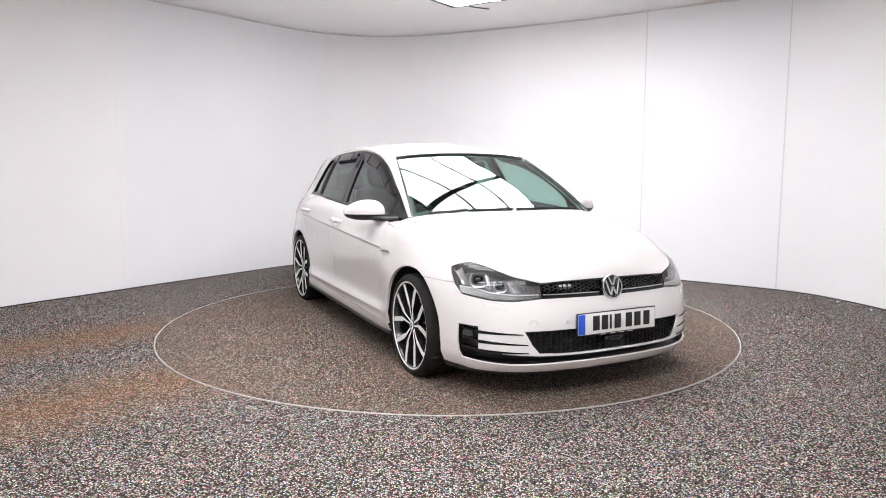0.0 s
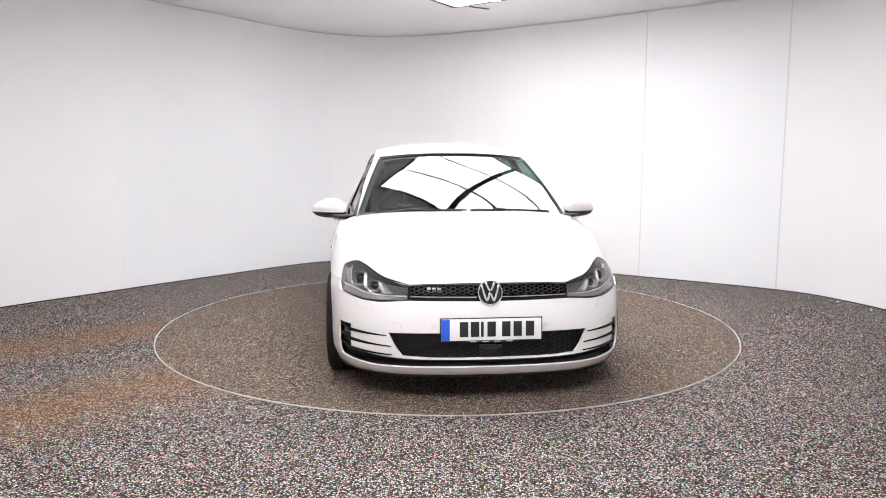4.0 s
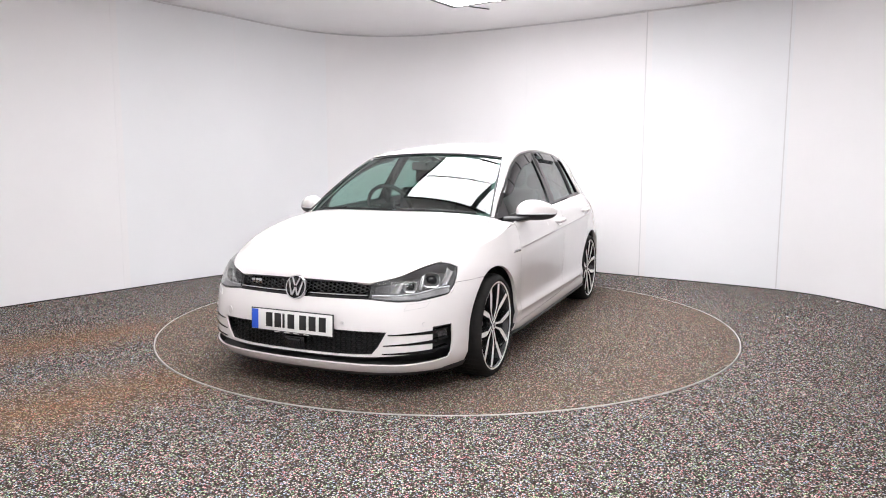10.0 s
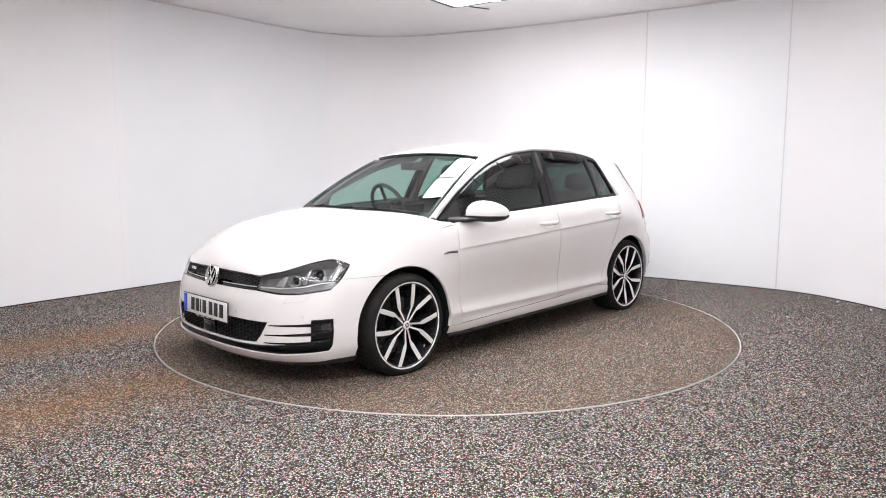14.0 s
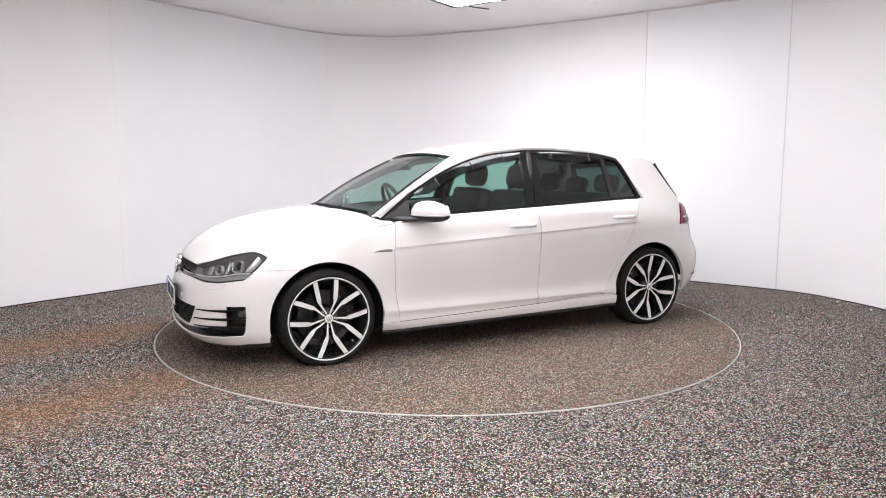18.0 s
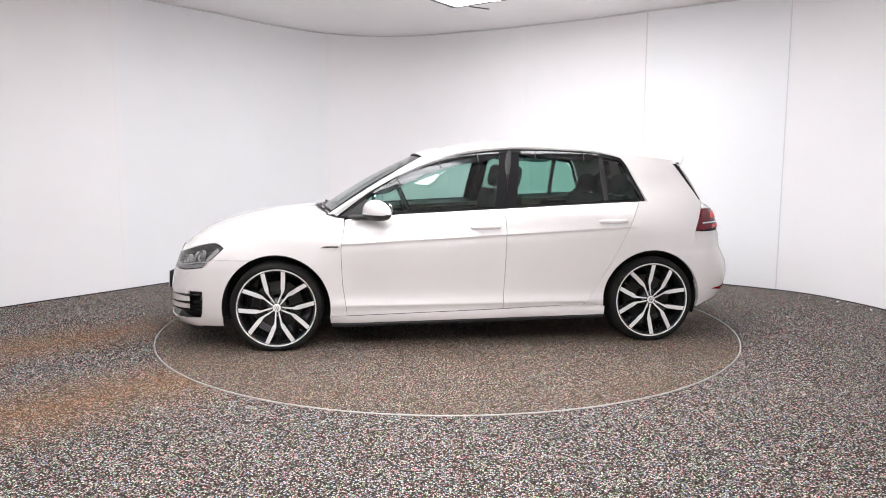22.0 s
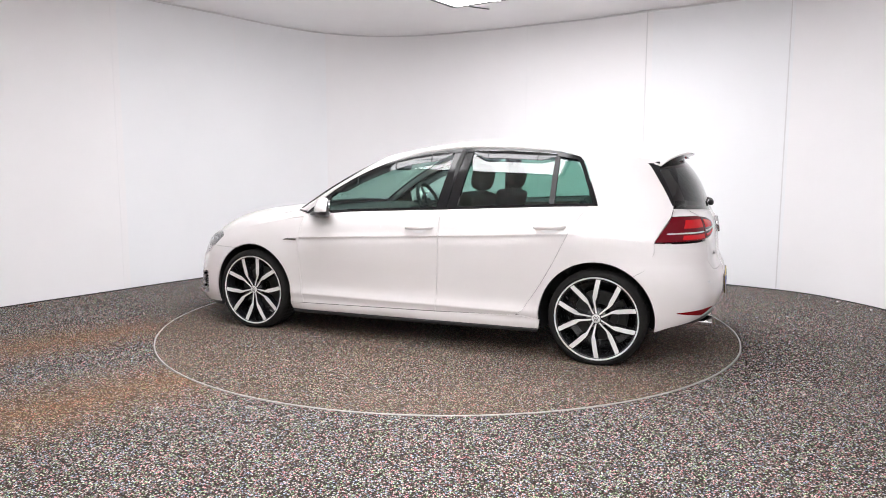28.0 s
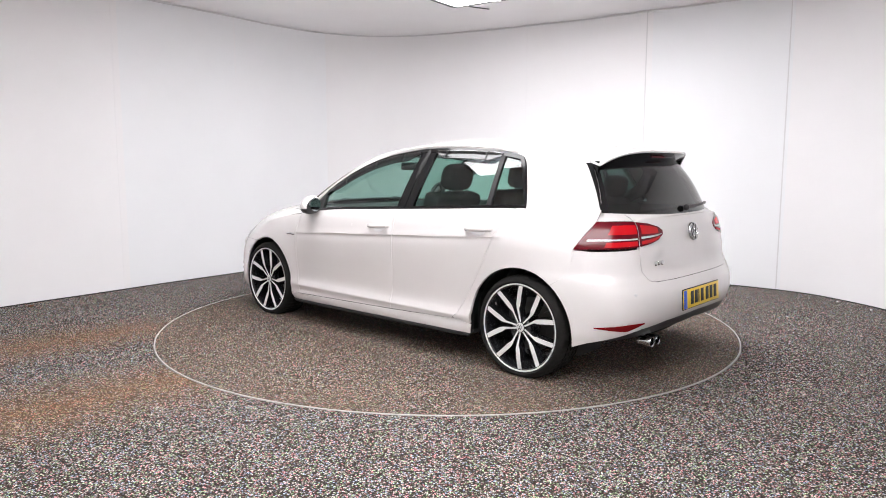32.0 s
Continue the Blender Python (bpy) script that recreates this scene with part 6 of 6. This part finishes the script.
# ---------------------------------------------------------------- wheels
def make_wheel(cx, side, spin):
    hub = Matrix.Translation((cx, 0.0, HUB_Z)) @ Matrix.Diagonal((1, side, 1, 1))
    rim = Matrix.Diagonal((1.03, 1, 1.03, 1))
    face = 0.869            # outer plane of the spokes

    def put(name, bm, mat, parent, label="", angle=35):
        bmesh.ops.transform(bm, matrix=hub if name == "tyre" else hub @ rim, verts=bm.verts[:])
        return part(name, bm, mat, parent, label, angle=angle)

    bm = bmesh.new()
    lathe(bm, [(0.2485, face - 0.002), (0.239, face - 0.006), (0.232, face - 0.03), (0.222, face - 0.09), (0.222, 0.66), (0.20, 0.65), (0.0, 0.655)], steps=64)
    barrel = put("wheel", bm, M_RIMDARK, car, "dark alloy wheel with machined silver spokes")
    bm = bmesh.new()
    lathe(bm, [(0.2475, face - 0.003), (0.249, face + 0.002), (0.2545, face + 0.003), (0.258, face - 0.002), (0.258, face - 0.012)], steps=72)
    put("rim_edge", bm, M_SILVER, barrel, "machined silver rim edge")
    bm = bmesh.new()
    R = WHEEL_R
    prof = [(0.262, face - 0.004), (0.2665, face + 0.004), (0.275, face + 0.009), (0.286, face + 0.006), (R - 0.012, face - 0.006), (R - 0.003, face - 0.020), (R, face - 0.035)]
    for k in range(1, 5):
        yk = face - 0.035 - k * 0.037
        prof += [(R, yk + 0.005), (R - 0.006, yk + 0.003), (R - 0.006, yk - 0.003), (R, yk - 0.005)]
    prof += [(R, face - 0.195), (R - 0.004, face - 0.208), (R - 0.02, face - 0.218), (0.266, face - 0.215)]
    lathe(bm, prof, steps=144)
    for v in bm.verts:      # cross grooves in the tread, flat where it stands
        rad = math.hypot(v.co.x, v.co.z)
        if rad > R - 0.005 and round(math.atan2(v.co.z, v.co.x) / math.tau * 144) % 3 == 0:
            v.co.x, v.co.z = v.co.x * (R - 0.006) / rad, v.co.z * (R - 0.006) / rad
        v.co.z = max(v.co.z, 0.0015 - HUB_Z)
    put("tyre", bm, M_RUBBER, barrel, "black low-profile tyre")
    # five pairs of spokes
    for k in range(5):
        for s in (1, -1):
            mid = 72 * k + spin
            path = [(0.030, 19), (0.062, 23.0), (0.096, 25.2), (0.112, 25.0), (0.132, 22.8), (0.19, 18.4), (0.250, 15.4)]
            wid = [0.0055, 0.0058, 0.0066, 0.0090, 0.0142, 0.0146, 0.0142]
            pts = [Vector((r * math.cos(radians(mid + s * a)), r * math.sin(radians(mid + s * a)))) for r, a in path]
            bm, bs = bmesh.new(), bmesh.new()
            prev = prev_s = None
            for i, p in enumerate(pts):
                d = (pts[min(i + 1, len(pts) - 1)] - pts[max(i - 1, 0)]).normalized()
                nn = Vector((-d.y, d.x))
                w = wid[i]
                yf = face - 0.004 - 0.020 * max(0.0, 1 - path[i][0] / 0.246) ** 1.5
                quad = [bm.verts.new((p.x + nn.x * o, yf - dep, p.y + nn.y * o)) for o, dep in ((w + 0.006, 0.05), (w + 0.001, 0.002), (-w - 0.001, 0.002), (-w - 0.006, 0.05))]
                top = [bs.verts.new((p.x + nn.x * o, yf - dep, p.y + nn.y * o)) for o, dep in ((w, 0.004), (w - 0.0015, 0.0), (-w + 0.0015, 0.0), (-w, 0.004))]
                if prev:
                    for q in range(3):
                        bm.faces.new((prev[q], prev[q + 1], quad[q + 1], quad[q]))
                        bs.faces.new((prev_s[q], prev_s[q + 1], top[q + 1], top[q]))
                prev, prev_s = quad, top
            sp = put("spoke", bm, M_RIMDARK, barrel)
            bmesh.ops.transform(bs, matrix=hub @ rim, verts=bs.verts[:])
            part("spoke_face", bs, M_SILVER, barrel, "machined silver spoke face")
    bm = bmesh.new()
    lathe(bm, [(0.0, face - 0.016), (0.026, face - 0.016), (0.031, face - 0.019), (0.033, face - 0.024), (0.045, face - 0.030), (0.062, face - 0.036), (0.066, face - 0.06)], steps=40)
    put("hub_cover", bm, M_RIMDARK, barrel)
    bm = bmesh.new()
    lathe(bm, [(0.0, face - 0.0135), (0.023, face - 0.0135), (0.027, face - 0.0155), (0.0275, face - 0.020)], steps=32)
    put("hub_cap", bm, M_SILVER, barrel, "silver hub cap")
    for x0, z0, x1, z1 in ((-0.009, 0.017, -0.001, 0.003), (0.009, 0.017, 0.001, 0.003), (-0.016, 0.011, -0.006, -0.016), (0.016, 0.011, 0.006, -0.016), (0.0, 0.0, -0.006, -0.016), (0.0, 0.0, 0.006, -0.016)):
        bm = bmesh.new()
        d = Vector((x1 - x0, 0, z1 - z0))
        box(bm, (d.length, 0.0016, 0.0032), ((x0 + x1) / 2, face - 0.0130, (z0 + z1) / 2), Matrix.Rotation(-math.atan2(d.z, d.x), 3, "Y"))
        put("cap_bar", bm, M_INK, barrel)
    for k in range(5):
        a = radians(72 * k + spin + 36)
        bm = bmesh.new()
        lathe(bm, [(0.0, face - 0.030), (0.006, face - 0.030), (0.009, face - 0.034), (0.009, face - 0.05)], (0.053 * math.cos(a), 0, 0.053 * math.sin(a)), 12)
        put("wheel_bolt", bm, M_STEEL, barrel)
    bm = bmesh.new()
    lathe(bm, [(0.07, 0.735), (0.155, 0.735), (0.158, 0.73), (0.158, 0.712), (0.07, 0.712)], steps=48)
    put("brake_disc", bm, M_BRAKE, barrel, "grey brake disc")
    bm = bmesh.new()
    for a0 in np.linspace(-30, 20, 6):
        a = radians(a0 + (0 if cx > 0 else 180))
        box(bm, (0.055, 0.06, 0.05), (0.145 * math.cos(a), 0.725, 0.145 * math.sin(a)), Matrix.Rotation(-a, 3, "Y"), 0.006)
    put("brake_caliper", bm, M_BRAKE, barrel, "dark grey brake caliper")
    bm = bmesh.new()
    a = radians(spin + 140)
    tube(bm, [(0.222 * math.cos(a), face - 0.03, 0.222 * math.sin(a)), (0.205 * math.cos(a), face - 0.015, 0.205 * math.sin(a))], 0.004, 6)
    put("valve", bm, M_STEEL, barrel)


make_wheel(AXLE_F, 1, 85.5)
make_wheel(AXLE_R, 1, -108)
make_wheel(AXLE_F, -1, -90)
make_wheel(AXLE_R, -1, -66)


# ---------------------------------------------------------------- what moves
def motions():
    # the disc turns clockwise, seen from above, at one steady rate, and the car on it
    rate, facing, off = 4.944, 5.232, (0.0492, -0.0064)
    rows_car, rows_disc = [], []
    for i in range(33):
        a = -90 - rate * (i - facing)
        c, s = math.cos(radians(a)), math.sin(radians(a))
        rows_car.append((float(i), pose(-(c * off[0] - s * off[1]), -(s * off[0] + c * off[1]), 0.0, 0, 0, a)))
        rows_disc.append((float(i), pose(0, 0, 0, 0, 0, a)))
    walk(car, rows_car)
    walk(table_disc, rows_disc)


motions()
